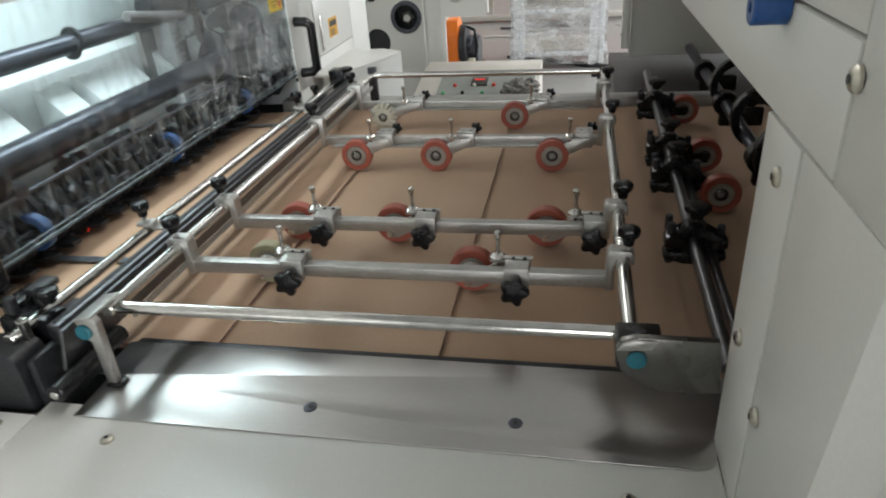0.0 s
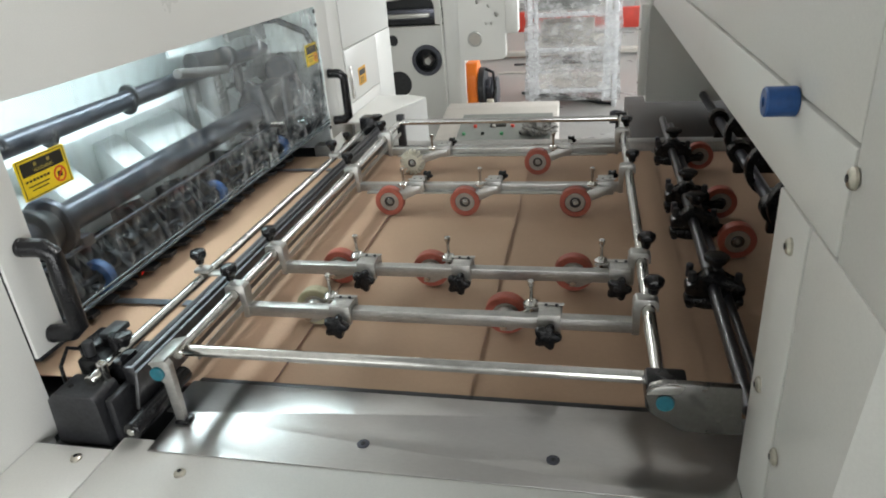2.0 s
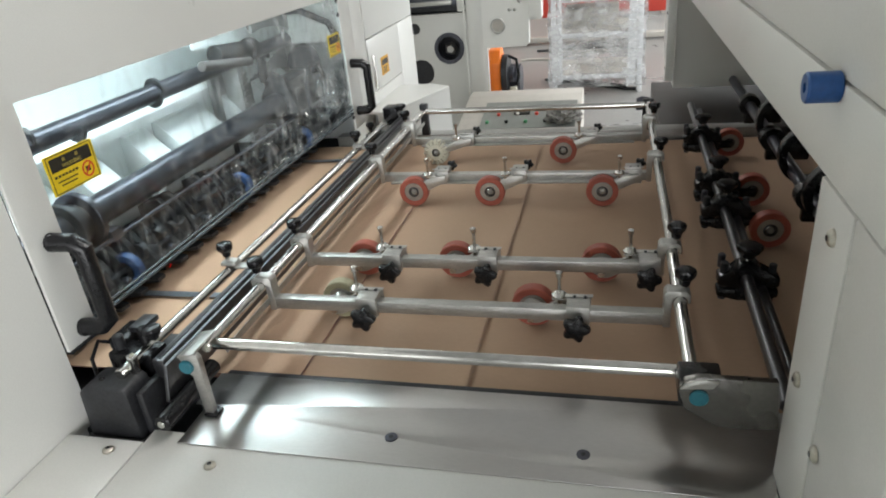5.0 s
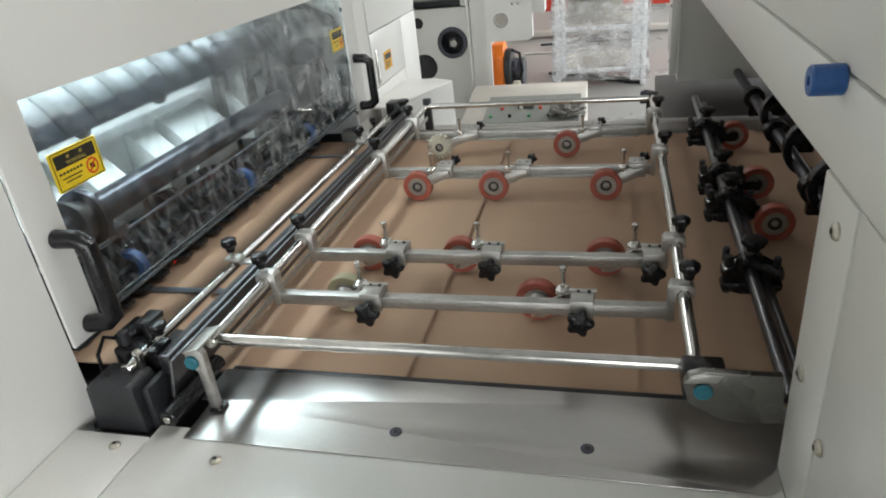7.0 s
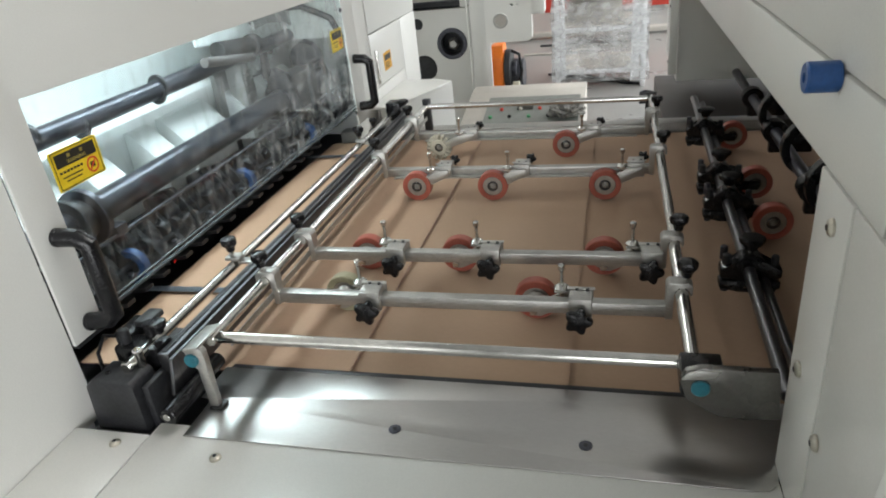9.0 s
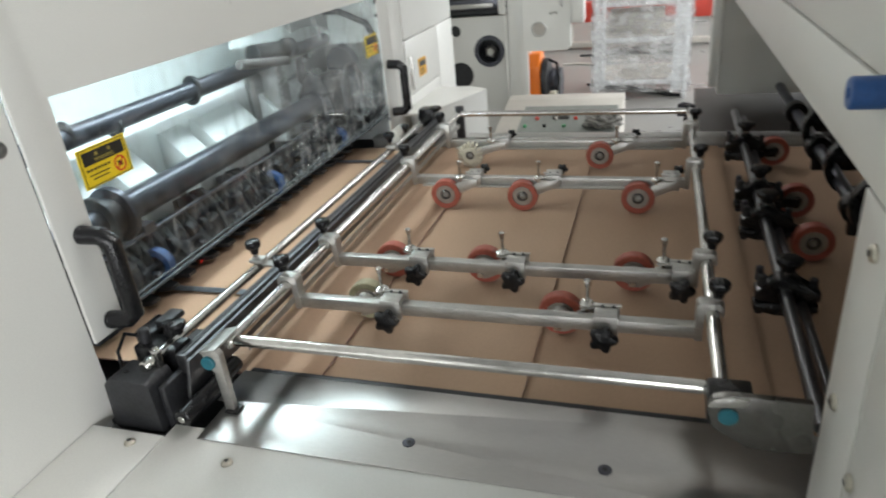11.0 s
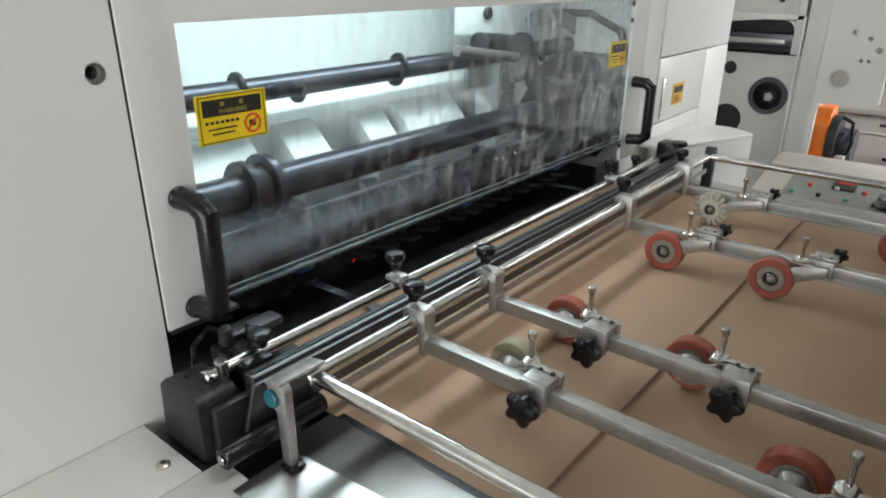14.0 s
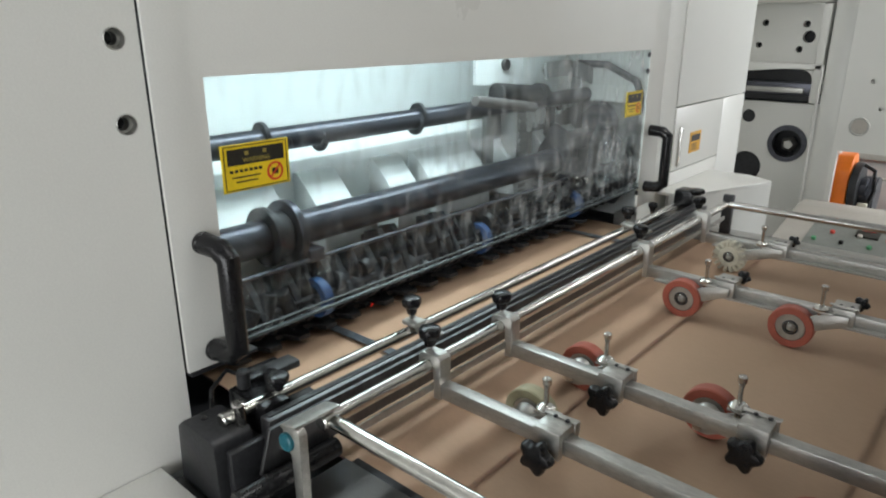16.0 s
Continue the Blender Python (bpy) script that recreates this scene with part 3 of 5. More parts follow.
part("guide", pipe(bmesh.new(), [(-0.62, 1.30, 0.40), (-0.38, 1.30, 0.40), (-0.29, 1.30, 0.36), (-0.25, 1.30, 0.27), (-0.26, 1.30, 0.12), (-0.33, 1.30, 0.03), (-0.6, 1.30, 0.02)], 0.010, 8), DARK, rail)
GREYP = mat("grey_steel_plate", (0.36, 0.36, 0.35), 0.5, 0.2, var=0.12, scale=12, stain=0.3)
part("carrier_column", B(-0.47, -0.42, 0.945, 0.985, 0.05, 0.30, bev=0.003), GREYP, rail)
for k in range(12):
    part("column_tooth", B(-0.419, -0.414, 0.95, 0.98, 0.10 + 0.016 * k, 0.109 + 0.016 * k), ALU, rail)
part("carrier_arm", E([(-0.42, 0.12), (-0.32, 0.12), (-0.31, 0.15), (-0.34, 0.25), (-0.38, 0.27), (-0.42, 0.2)], "y", 1.04, 1.06, bev=0.003), MECH, rail)
part("carrier_box", B(-0.41, -0.34, 1.07, 1.24, 0.10, 0.235, bev=0.004), DARK, rail)
part("box_lid", B(-0.338, -0.333, 1.09, 1.22, 0.125, 0.205, bev=0.002), MECH, rail)
# Colour set darker than the pale bar to offset the strong inner lamp.
part("carrier_bar", R((-0.40, 0.755, 0.345), (-0.40, 0.985, 0.312), 0.012), mat("darkened_bar", (0.17, 0.155, 0.15), 0.45, 0.2, var=0.2, scale=40, stain=0.4), rail, "pale cross bar, its colour darkened against the inner lamp")
part("bar_roller", R((-0.43, 0.87, 0.352), (-0.43, 1.04, 0.336), 0.023), DARK, rail)
part("bar_roller", R((-0.43, 1.04, 0.336), (-0.43, 1.065, 0.334), 0.029), DARK, rail)
part("rear_plate", E([(0.90, 0.12), (1.43, 0.12), (1.43, 0.33), (0.90, 0.33)], "x", -0.492, -0.478, bev=0.001), GREYP, rail, "plain grey steel plate")
part("upright_plate", B(-0.47, -0.45, 1.14, 1.165, 0.10, 0.31, bev=0.002), DARK, rail)
band = [(1.15 + 0.515 * math.cos(radians(a)), -0.1 + 0.515 * math.sin(radians(a))) for a in range(98, 56, -3)]
band += [(1.15 + 0.475 * math.cos(radians(a)), -0.1 + 0.475 * math.sin(radians(a))) for a in range(56, 99, 3)]
part("curved_guard", extr(bmesh.new(), band, "x", -0.437, -0.43), GREYP, rail, "curved grey guard strip")
sect = [(0.84, 0.455), (1.42, 0.455), (1.42, 0.33), (1.345, 0.318)]
for k in range(10):
    y, z = 1.335 - 0.028 * k, 0.314 - 0.0065 * k
    sect += [(y, z), (y - 0.006, z - 0.017), (y - 0.016, z - 0.019), (y - 0.022, z - 0.003)]
sect += [(1.02, 0.35), (0.84, 0.37)]
part("toothed_sector", extr(bmesh.new(), sect, "x", -0.474, -0.466), PAINT_IN, rail, "pale toothed sector plate")
for y, z, r in ((0.949, 0.411, 0.014), (1.132, 0.388, 0.014), (1.172, 0.402, 0.007), (1.20, 0.29, 0.010)):
    part("sector_pivot", R((-0.466, y, z), (-0.456, y, z), r, 18), DARK, rail)
part("cable_bow", pipe(bmesh.new(), [(-0.3, 1.1, 0.1), (-0.3, 1.1, 0.22), (-0.3, 1.13, 0.26), (-0.3, 1.19, 0.26), (-0.3, 1.22, 0.22), (-0.3, 1.22, 0.1)], 0.008), DARK, rail)

# the black finger plates along the entry
for y0, y1 in ((0.085, 0.375), (0.40, 0.655), (0.68, 0.92), (0.945, 1.20)):
    cb = bmesh.new()
    n = max(3, round((y1 - y0) / 0.058))
    pts = [(-0.45, y0), (-0.348, y0)]
    st = (y1 - y0) / n
    for k in range(n):
        a = y0 + k * st
        pts += [(-0.334, a + 0.10 * st), (-0.334, a + 0.50 * st), (-0.366, a + 0.64 * st), (-0.366, a + 0.92 * st)]
    pts += [(-0.352, y1), (-0.45, y1)]
    extr(cb, pts, "z", -0.004, 0.004)
    fp = thing("finger_plate", "black steel finger plate over the board edge", "machine part", (-0.4, (y0 + y1) / 2, -0.004), "finger plates")
    part("plate", cb, DARK, fp)
    part("backing", B(-0.47, -0.41, y0, y1, 0.005, 0.025, bev=0.002), DARK, fp)
    for k in range(n):
        part("rivet", R((-0.366, y0 + (k + 0.3) * st, 0.004), (-0.366, y0 + (k + 0.3) * st, 0.008), 0.004, 10), MECH, fp)
for y in (0.291, 1.085):
    rb = thing("hold_down_strip", "flat blue grey spring steel strip over the board", "metal strip", (-0.22, y, -0.012), "hold-down strips")
    part("strip", E([(-0.38, -0.011), (-0.10, -0.008), (-0.06, 0.03), (-0.058, 0.03), (-0.098, -0.0095), (-0.38, -0.0125)], "y", y - 0.009, y + 0.009), RIBBON, rb)
solid("sensor_light", R((-0.352, 0.387, -0.004), (-0.346, 0.387, 0.004), 0.0014, 10), LEDR, "tiny red sensor light", "sensor")

# ---- feed table ----
table = thing("feed_table", "feed table with brushed steel and cream painted plates", "machine table", (0.3, 0.3, FZ))
def arc(cx, cy, r, a0, a1, n=6):
    return [(cx + r * math.cos(radians(a0 + (a1 - a0) * i / n)), cy + r * math.sin(radians(a0 + (a1 - a0) * i / n))) for i in range(n + 1)]
part("steel_plate", E([(-0.028, 0.044), (-0.028, -0.03), (-0.008, -0.03), (-0.008, -0.1105)] + arc(0.7248, -0.086, 0.0245, 270, 360) + [(0.7493, -0.058), (0.80, -0.058), (0.80, 0.044)], "z", -0.0017, 0.0, bev=0.0008), STEEL, table, "brushed stainless steel cover plate")
part("plate_lip", B(-0.028, 0.745, 0.0405, 0.045, -0.03, -0.0035), DARK, table)
# Dark strip painted in for the shadowed gap between plate and board.
part("edge_strip", B(-0.02, 0.722, 0.0443, 0.0562, -0.0045, -0.0022, bev=0.0006), DARK, table, "dark strip in place of the shade in the gap along the plate")
part("painted_plate", B(-0.0585, 0.7493, -1.3, -0.088, -0.006, -0.002, bev=0.0008), PAINT, table, "cream painted cover plate")
part("painted_plate", B(-0.1845, -0.0605, -1.3, -0.1125, -0.006, -0.002, bev=0.0012), PAINT, table, "cream painted cover plate")
part("bed", B(-0.36, 1.9, -0.02, 1.30, -0.09, -0.055), DARK, table, "dark steel bed under the board")
part("near_skirt", B(-0.9, 0.76, -1.3, -1.28, FZ, -0.007), PAINT, table)
part("pit_floor", B(-0.36, -0.03, -0.11, 0.3, -0.12, -0.095), DARK, table)
part("far_rail", B(-0.30, 1.0, 1.252, 1.30, -0.05, 0.012, bev=0.003), ALU, table, "aluminium edge rail")
part("leg_frame", B(-0.34, 1.85, 1.24, 1.30, FZ, -0.091), PAINT, table)
part("leg_frame", B(0.0, 1.85, -0.1, -0.04, FZ, -0.091), PAINT, table)


def screw(x, y, z, r, m, parent, axis=(0, 0, 1), dome=True):
    ax = Vector(axis)
    prof = [(0, r), (r * 0.25, r * 0.98), (r * 0.5, r * 0.75), (r * 0.62, r * 0.4)] if dome else [(0, r), (0.0012, r), (0.0016, r * 0.8)]
    s = part("screw", lathe(bmesh.new(), (x, y, z), ax, prof, 18), m, parent)
    p = Vector((x, y, z)) + ax * (prof[-1][0])
    part("screw_socket", lathe(bmesh.new(), p, ax, [(0, r * 0.38), (0.0004, r * 0.38)], 6), DARK, s)
    return s


for x in (0.286, 0.535):
    screw(x, -0.063, -0.0002, 0.0085, SHAFT, table, dome=False)
screw(0.008, -0.038, -0.0002, 0.007, DARK, table, dome=False)
for x, y in ((0.062, -0.143), (-0.10, -0.135), (0.655, -0.157)):
    screw(x, y, -0.0021, 0.008, BRASS, table)

# ---- right housing ----
RX = 0.75
right = thing("feeder_housing", "cream painted side housing of the sheet feeder", "machine", (1.1, 0.4, FZ))
part("upper_beam", B(RX, RX + 0.02, -0.221, 1.47, 0.366, 0.4505, bev=0.002), PAINT, right)
part("upper_panel", B(RX + 0.001, RX + 0.02, -0.221, 1.47, 0.4535, 1.45, bev=0.002), PAINT, right)
part("beam_underside", B(RX + 0.021, 1.3, -0.155, 1.47, 0.37, 0.385), PAINT, right)
part("front_panel", B(RX + 0.001, RX + 0.02, -0.43, -0.158, 0.0, 0.363, bev=0.002), PAINT, right)
part("front_panel", B(RX + 0.001, RX + 0.02, -0.43, -0.2225, 0.3635, 1.45, bev=0.002), PAINT, right)
part("lower_panel", B(RX, RX + 0.015, -0.156, -0.060, -0.004, 0.363, bev=0.002), PAINT, right)
part("inner_return", B(RX + 0.016, 1.3, -0.08, -0.062, -0.004, 0.36), DARK, right)
nc = bmesh.new()
lay = [[nc.verts.new(p) for p in ((RX - 0.016, y, z), (RX + 0.20, y - 0.36, z), (RX + 0.20, y, z))] for y, z in ((-0.302, -0.002), (-0.374, 0.5), (-0.41, 0.85), (-0.41, 1.45))]
for p, q in zip(lay, lay[1:]):
    for i in range(3):
        nc.faces.new((p[i], p[(i + 1) % 3], q[(i + 1) % 3], q[i]))
nc.faces.new(lay[0])
nc.faces.new(lay[-1][::-1])
part("near_cover", nc, PAINT, right, "cream painted cover turned towards the operator")
# Unseen walls; height and depth chosen for the light they block and pass.
part("unseen_housing_side", B(RX + 0.03, 1.35, -0.75, -0.70, FZ, 1.45), PAINT, right)
part("unseen_housing_top", B(RX + 0.02, 1.37, -0.75, 1.95, 1.453, 1.48), PAINT, right)
part("unseen_housing_back", B(1.352, 1.37, -0.70, 1.95, 0.10, 1.45), PAINT, right)
part("hopper_top", B(1.372, 2.44, -0.14, 1.38, 0.20, 0.22, bev=0.003), PAINT, right)
part("hopper_side", B(1.372, 2.44, -0.14, -0.12, FZ, 0.198), PAINT, right)
part("hopper_side", B(1.372, 2.44, 1.36, 1.38, FZ, 0.198), PAINT, right)
part("hopper_back", B(2.42, 2.44, -0.118, 1.358, FZ, 0.198), PAINT, right)
part("unseen_housing_far", B(1.302, 1.35, 1.9, 1.95, FZ, 1.45), PAINT, right)
part("far_column", B(0.742, 1.3, 1.474, 1.95, 0.074, 1.45, bev=0.004), PAINT, right)
# Dark brown block added to close the recess below the far column.
part("far_recess_block", B(0.70, 1.3, 1.302, 1.90, -0.30, -0.004, bev=0.003), mat("dark_recess", (0.05, 0.042, 0.036), 0.45, var=0.2, scale=10, stain=0.3), right, "dark brown block filling the recess under the far column")
part("far_foot", B(0.9, 1.3, 1.5, 1.95, FZ, -0.302), PAINT, right)
part("edge_strip", B(0.716, 0.739, 1.455, 1.478, 0.10, 0.37, bev=0.002), PAINT, right)
for y, z in ((-0.118, 0.327), (-0.092, 0.155), (-0.173, 0.131), (-0.228, 0.431)):
    screw(RX, y, z, 0.0085, BRASS, right, axis=(-1, 0, 0))
plug = part("blue_stop", ring(bmesh.new(), (RX, -0.070, 0.447), (-1, 0, 0), 0.0135, 0.0045, 0.028), BLUE, right, "blue plastic stop sleeve")
part("stop_screw", R((RX, -0.070, 0.447), (RX - 0.018, -0.070, 0.447), 0.0043, 12), DARK, plug)
for z in (0.14, 0.30):
    part("rivet", R((0.716, 1.465, z), (0.713, 1.465, z), 0.004, 10), SHAFT, right)
rb = part("bracket", E([(0.640, 0.108), (0.646, 0.121), (0.66, 0.126), (0.742, 0.126), (0.7485, 0.062), (0.712, 0.058), (0.684, 0.060), (0.648, 0.082)], "y", -0.062, -0.052, bev=0.0012), mat("polished_bracket_steel", (0.21, 0.205, 0.195), 0.26, 1, var=0.08, scale=14, stain=0.2), right, "dark polished steel bearing bracket")
part("bracket_plug", R((0.662, -0.062, 0.1), (0.662, -0.066, 0.1), 0.0105), TEAL, rb)
part("bracket_cap", E([(0.641, 0.112), (0.647, 0.1205), (0.66, 0.1255), (0.682, 0.1255), (0.676, 0.115)], "y", -0.066, -0.0625, bev=0.0008), ALU, rb)
part("bracket_block", B(0.642, 0.69, -0.051, -0.006, 0.078, 0.110, bev=0.004), BLACK, rb)

# ---- the presser frame over the board ----
ZF = 0.089
pf = thing("presser_wheel_rack", "chromed tube frame carrying presser wheels over the board", "machine frame", (0.33, 0.6, ZF - 0.03))
part("tube", R((0.0, -0.012, ZF), (0.0, 1.245, ZF), 0.0095), CHROME, pf)
part("tube", R((0.66, -0.045, ZF), (0.66, 1.245, ZF), 0.0095), CHROME, pf)
part("tube", R((0.009, 0.0, ZF), (0.651, 0.0, ZF), 0.0085), CHROME, pf)
part("tube", R((0.009, 1.236, ZF), (0.651, 1.236, ZF), 0.0085), CHROME, pf)
part("slide_strip", B(0.010, 0.0125, 0.02, 1.2, ZF - 0.030, ZF - 0.020), ALU, pf, "thin aluminium slide strip")
part("corner_post", E([(-0.014, 0.098), (0.012, 0.104), (0.016, 0.098), (0.016, 0.0008), (0.002, 0.0008), (0.002, 0.07), (-0.006, 0.072)], "y", -0.052, -0.041, bev=0.0012), ALU, pf, "milled aluminium corner post")
part("post_cap", E([(-0.014, 0.0985), (0.012, 0.1045), (0.012, 0.1085), (-0.014, 0.1025)], "y", -0.054, 0.008, bev=0.001), ALU, pf)
part("post_plug", R((-0.004, -0.057, 0.085), (-0.004, -0.040, 0.085), 0.0105), TEAL, pf, "round teal plastic plug")
part("post_foot", B(0.003, 0.023, -0.057, -0.037, 0.0008, 0.005, bev=0.001), BLACK, pf)
part("corner_block", B(-0.012, 0.012, 1.245, 1.262, 0.012, ZF + 0.02, bev=0.002), DARK, pf)
part("corner_block", B(0.645, 0.675, 1.247, 1.264, 0.012, ZF + 0.012, bev=0.002), DARK, pf)


def hexknob(bm, c0, axis, r, h):
    """A six-sided grip that flares from a narrow neck to a domed top."""
    c0, axis = Vector(c0), Vector(axis).normalized()
    q = Vector((0, 0, 1)).rotation_difference(axis)
    n, rings = 36, []
    for d, k, a in ((0, 0.50, 0.0), (0.18, 0.56, 0.0), (0.34, 0.62, 0.02), (0.46, 0.90, 0.06), (0.62, 1.0, 0.07), (0.84, 1.0, 0.07), (0.95, 0.90, 0.05), (1.0, 0.66, 0.0), (1.03, 0.3, 0.0)):
        rings.append([bm.verts.new(c0 + q @ Vector((r * k * (1 + a * math.cos(6 * t)) * math.cos(t), r * k * (1 + a * math.cos(6 * t)) * math.sin(t), d * h))) for t in (2 * math.pi * i / n for i in range(n))])
    for a, b in zip(rings, rings[1:]):
        for i in range(n):
            bm.faces.new((a[i], a[(i + 1) % n], b[(i + 1) % n], b[i]))
    bm.faces.new(rings[0][::-1])
    bm.faces.new(rings[-1])
    return bm


def knob(parent, x, y, z, axis=(0, 0, 1), r=0.0155, lobes=6, stem=0.012, h=0.018):
    ax = Vector(axis)
    p = Vector((x, y, z))
    g = star(bmesh.new(), p + ax * stem, ax, r, h, 5) if lobes == 5 else hexknob(bmesh.new(), p + ax * stem * 0.6, ax, r, h + stem * 0.4)
    k = part("knob", g, BLACK, parent, "black star grip knob" if lobes == 5 else "glossy black flared grip knob")
    part("stem", R(p, p + ax * stem, 0.004, 12), CHROME, k)
    return k


def bar(y, z, x0=0.012, x1=0.648, lip=False):
    b = thing("cross_bar", "aluminium cross bar clamped between the frame tubes", "bar", (0.33, y, z - 0.01), "cross bars")
    part("bar", B(x0, x1, y - 0.009, y + 0.009, z - 0.010, z + 0.010, bev=0.0015), ALU, b)
    if lip:
        part("ledge", B(x0 + 0.03, x1 - 0.03, y - 0.024, y - 0.0095, z - 0.010, z - 0.007), ALU, b)
    for sx, xx in ((1, 0.0), (-1, 0.66)):
        hook = [(0.0215, z - 0.012), (0.0215, ZF + 0.012), (0.017, ZF + 0.0175), (-0.008, ZF + 0.0175), (-0.0145, ZF + 0.012), (-0.0145, ZF - 0.002), (-0.0112, ZF - 0.002), (-0.0105, ZF + 0.006), (-0.006, ZF + 0.0103), (0.005, ZF + 0.0103), (0.0108, ZF + 0.004), (0.0112, z - 0.012)]
        part("hook_clamp", extr(bmesh.new(), [(xx + sx * u, w) for u, w in hook], "y", y - 0.0110, y + 0.0110, bev=0.001), ALU, b)
        part("hanger_pin", R((xx + sx * 0.0225, y - 0.006, z - 0.006), (xx + sx * 0.0235, y - 0.006, z - 0.006), 0.0022, 8), DARK, b)
        knob(b, xx + (-0.005 if xx < 0.3 else 0.006), y, ZF + 0.0175, r=0.0140, stem=0.010, h=0.022)
    return b


bar(0.172, 0.058)
bar(0.326, 0.058)
bar(0.774, 0.052, lip=True)
bar(1.068, 0.050, lip=True)

# ---- presser wheel units ----
WR = 0.0355


def wheel_geo(parent, c, r, w, kind):
    """A turning wheel about the y axis, front face at c.y."""
    x, y, z = c
    if kind == "brush":
        b = bmesh.new()
        ring(b, (x, y, z), (0, 1, 0), r * 0.62, 0.008, w, 28)
        wh = part("wheel", b, NYLON, parent, "white nylon brush wheel", at=(x, y + w / 2, z))
        for k in range(16):
            t = 2 * math.pi * k / 16
            f = B(x + r * 0.55, x + r, y + 0.001, y + w - 0.001, z - 0.0035, z + 0.0035, bev=0.001)
            bmesh.ops.rotate(f, cent=(x, y, z), matrix=Matrix.Rotation(t, 3, "Y"), verts=f.verts[:])
            part("bristle_tuft", f, NYLON, wh)
    else:
        soft = kind == "soft"
        wh = part("wheel", ring(bmesh.new(), (x, y, z), (0, 1, 0), r, r * 0.66, w, 40), SOFT if soft else RUBBER, parent, "cream rubber tyred wheel" if soft else "red polyurethane tyred wheel", at=(x, y + w / 2, z))
        part("rim", ring(bmesh.new(), (x, y + 0.001, z), (0, 1, 0), r * 0.66, r * 0.36, w - 0.002, 36), ALU, wh)
    part("bearing", ring(bmesh.new(), (x, y - 0.0005, z), (0, 1, 0), r * 0.36, r * 0.22, w + 0.001, 24), DARK, wh)
    part("seal_ring", ring(bmesh.new(), (x, y - 0.001, z), (0, 1, 0), r * 0.29, r * 0.24, w + 0.002, 24), CHROME, wh)
    part("axle_bolt", lathe(bmesh.new(), (x, y - 0.004, z), (0, 1, 0), [(0, r * 0.09), (0.001, r * 0.125), (0.003, r * 0.125), (0.0034, r * 0.17), (w + 0.004, r * 0.17)], 6), ALU, wh)
    return wh


SPIN = []


def unit(x, y, zb, wx, front, kind="red"):
    """A clamp on the bar at (x, y) with a knob, a pivot arm, a tension stud and a wheel centred at wx."""
    u = thing("presser_wheel_unit", {"red": "red presser wheel on an aluminium clamp arm", "soft": "cream soft presser wheel on an aluminium clamp arm", "brush": "white brush wheel on an aluminium clamp arm"}[kind], "wheel", (x, y, zb - 0.012), "presser wheels")
    s = -1 if front else 1
    part("clamp", B(x - 0.017, x + 0.017, y - 0.0135, y + 0.0135, zb + 0.0103, zb + 0.022, bev=0.0015), ALU, u)
    part("clamp_side", B(x - 0.017, x + 0.017, y - s * 0.016 - 0.0045, y - s * 0.016 + 0.0045, zb - 0.012, zb + 0.0215, bev=0.0012), ALU, u)
    part("clamp_back", B(x - 0.018, x + 0.018, y + s * 0.0165 - 0.005, y + s * 0.0165 + 0.005, zb - 0.012, zb + 0.020, bev=0.0015), ALU, u)
    part("cap_screw", R((x + 0.010, y + s * 0.008, zb + 0.022), (x + 0.010, y + s * 0.008, zb + 0.025), 0.003, 10), DARK, u)
    part("cap_screw", R((x - 0.006, y + s * 0.009, zb + 0.022), (x - 0.006, y + s * 0.009, zb + 0.0245), 0.0028, 10), DARK, u)
    part("clamp_shim", B(x - 0.021, x + 0.021, y + s * 0.012 - 0.004, y + s * 0.012 + 0.004, zb + 0.0222, zb + 0.0238, bev=0.0006), ALU, u)
    ky = y - s * 0.0205
    knob(u, x - 0.002 if not front else x + 0.014, ky, zb - 0.006 if not front else zb + 0.016, axis=(0, -s, 0) if not front else (0.2, 0.98, 0.1), r=0.013 if front else 0.0215, lobes=5, stem=0.006, h=0.012 if front else 0.016)
    wz = -0.0105 + WR
    ay = y + s * 0.0255
    wy = (y - 0.034 if front else y + 0.058)
    sx = x - 0.030
    arm = bmesh.new()
    extr(arm, [(x + 0.012, zb + 0.012), (x + 0.012, zb - 0.004), (wx + 0.012, wz - 0.008), (wx - 0.006, wz - 0.008), (wx - 0.006, wz + 0.008), (x - 0.02, zb + 0.010)], "y", ay - 0.004 if front else ay + 0.004, ay + 0.004 if front else ay + 0.009, bev=0.001)
    part("arm", arm, ALU, u)
    if not front:
        part("axle", R((wx, ay, wz), (wx, wy + 0.012, wz), 0.006, 14), CHROME, u)
        part("hub_cone", lathe(bmesh.new(), (wx, wy - 0.006, wz), (0, 1, 0), [(0, 0.010), (0.006, 0.016), (0.012, 0.018)], 20), ALU, u)
    part("stud_bracket", B(sx - 0.011, x - 0.010, ay - 0.009, ay + 0.007, zb + 0.010, zb + 0.0135, bev=0.001), ALU, u)
    part("stud_washer", lathe(bmesh.new(), (sx, ay, zb + 0.0137), (0, 0, 1), [(0, 0.012), (0.003, 0.012), (0.006, 0.009), (0.008, 0.005)], 20), CHROME, u)
    st = part("tension_stud", R((sx, ay, zb - 0.004), (sx, ay, zb + 0.046), 0.0032, 12), CHROME, u, "knurled steel tension stud")
    part("stud_head", R((sx, ay, zb + 0.046), (sx, ay, zb + 0.056), 0.0055, 14), CHROME, st)
    wheel = wheel_geo(u, (wx, wy - (0.0 if front else 0.0) + (0.0 if front else 0.006), wz), WR, 0.020, kind)
    SPIN.append((wheel, wx))
    return u


unit(0.186, 0.172, 0.058, 0.106, False, "soft")
unit(0.518, 0.172, 0.058, 0.442, False)
unit(0.182, 0.326, 0.058, 0.097, False)
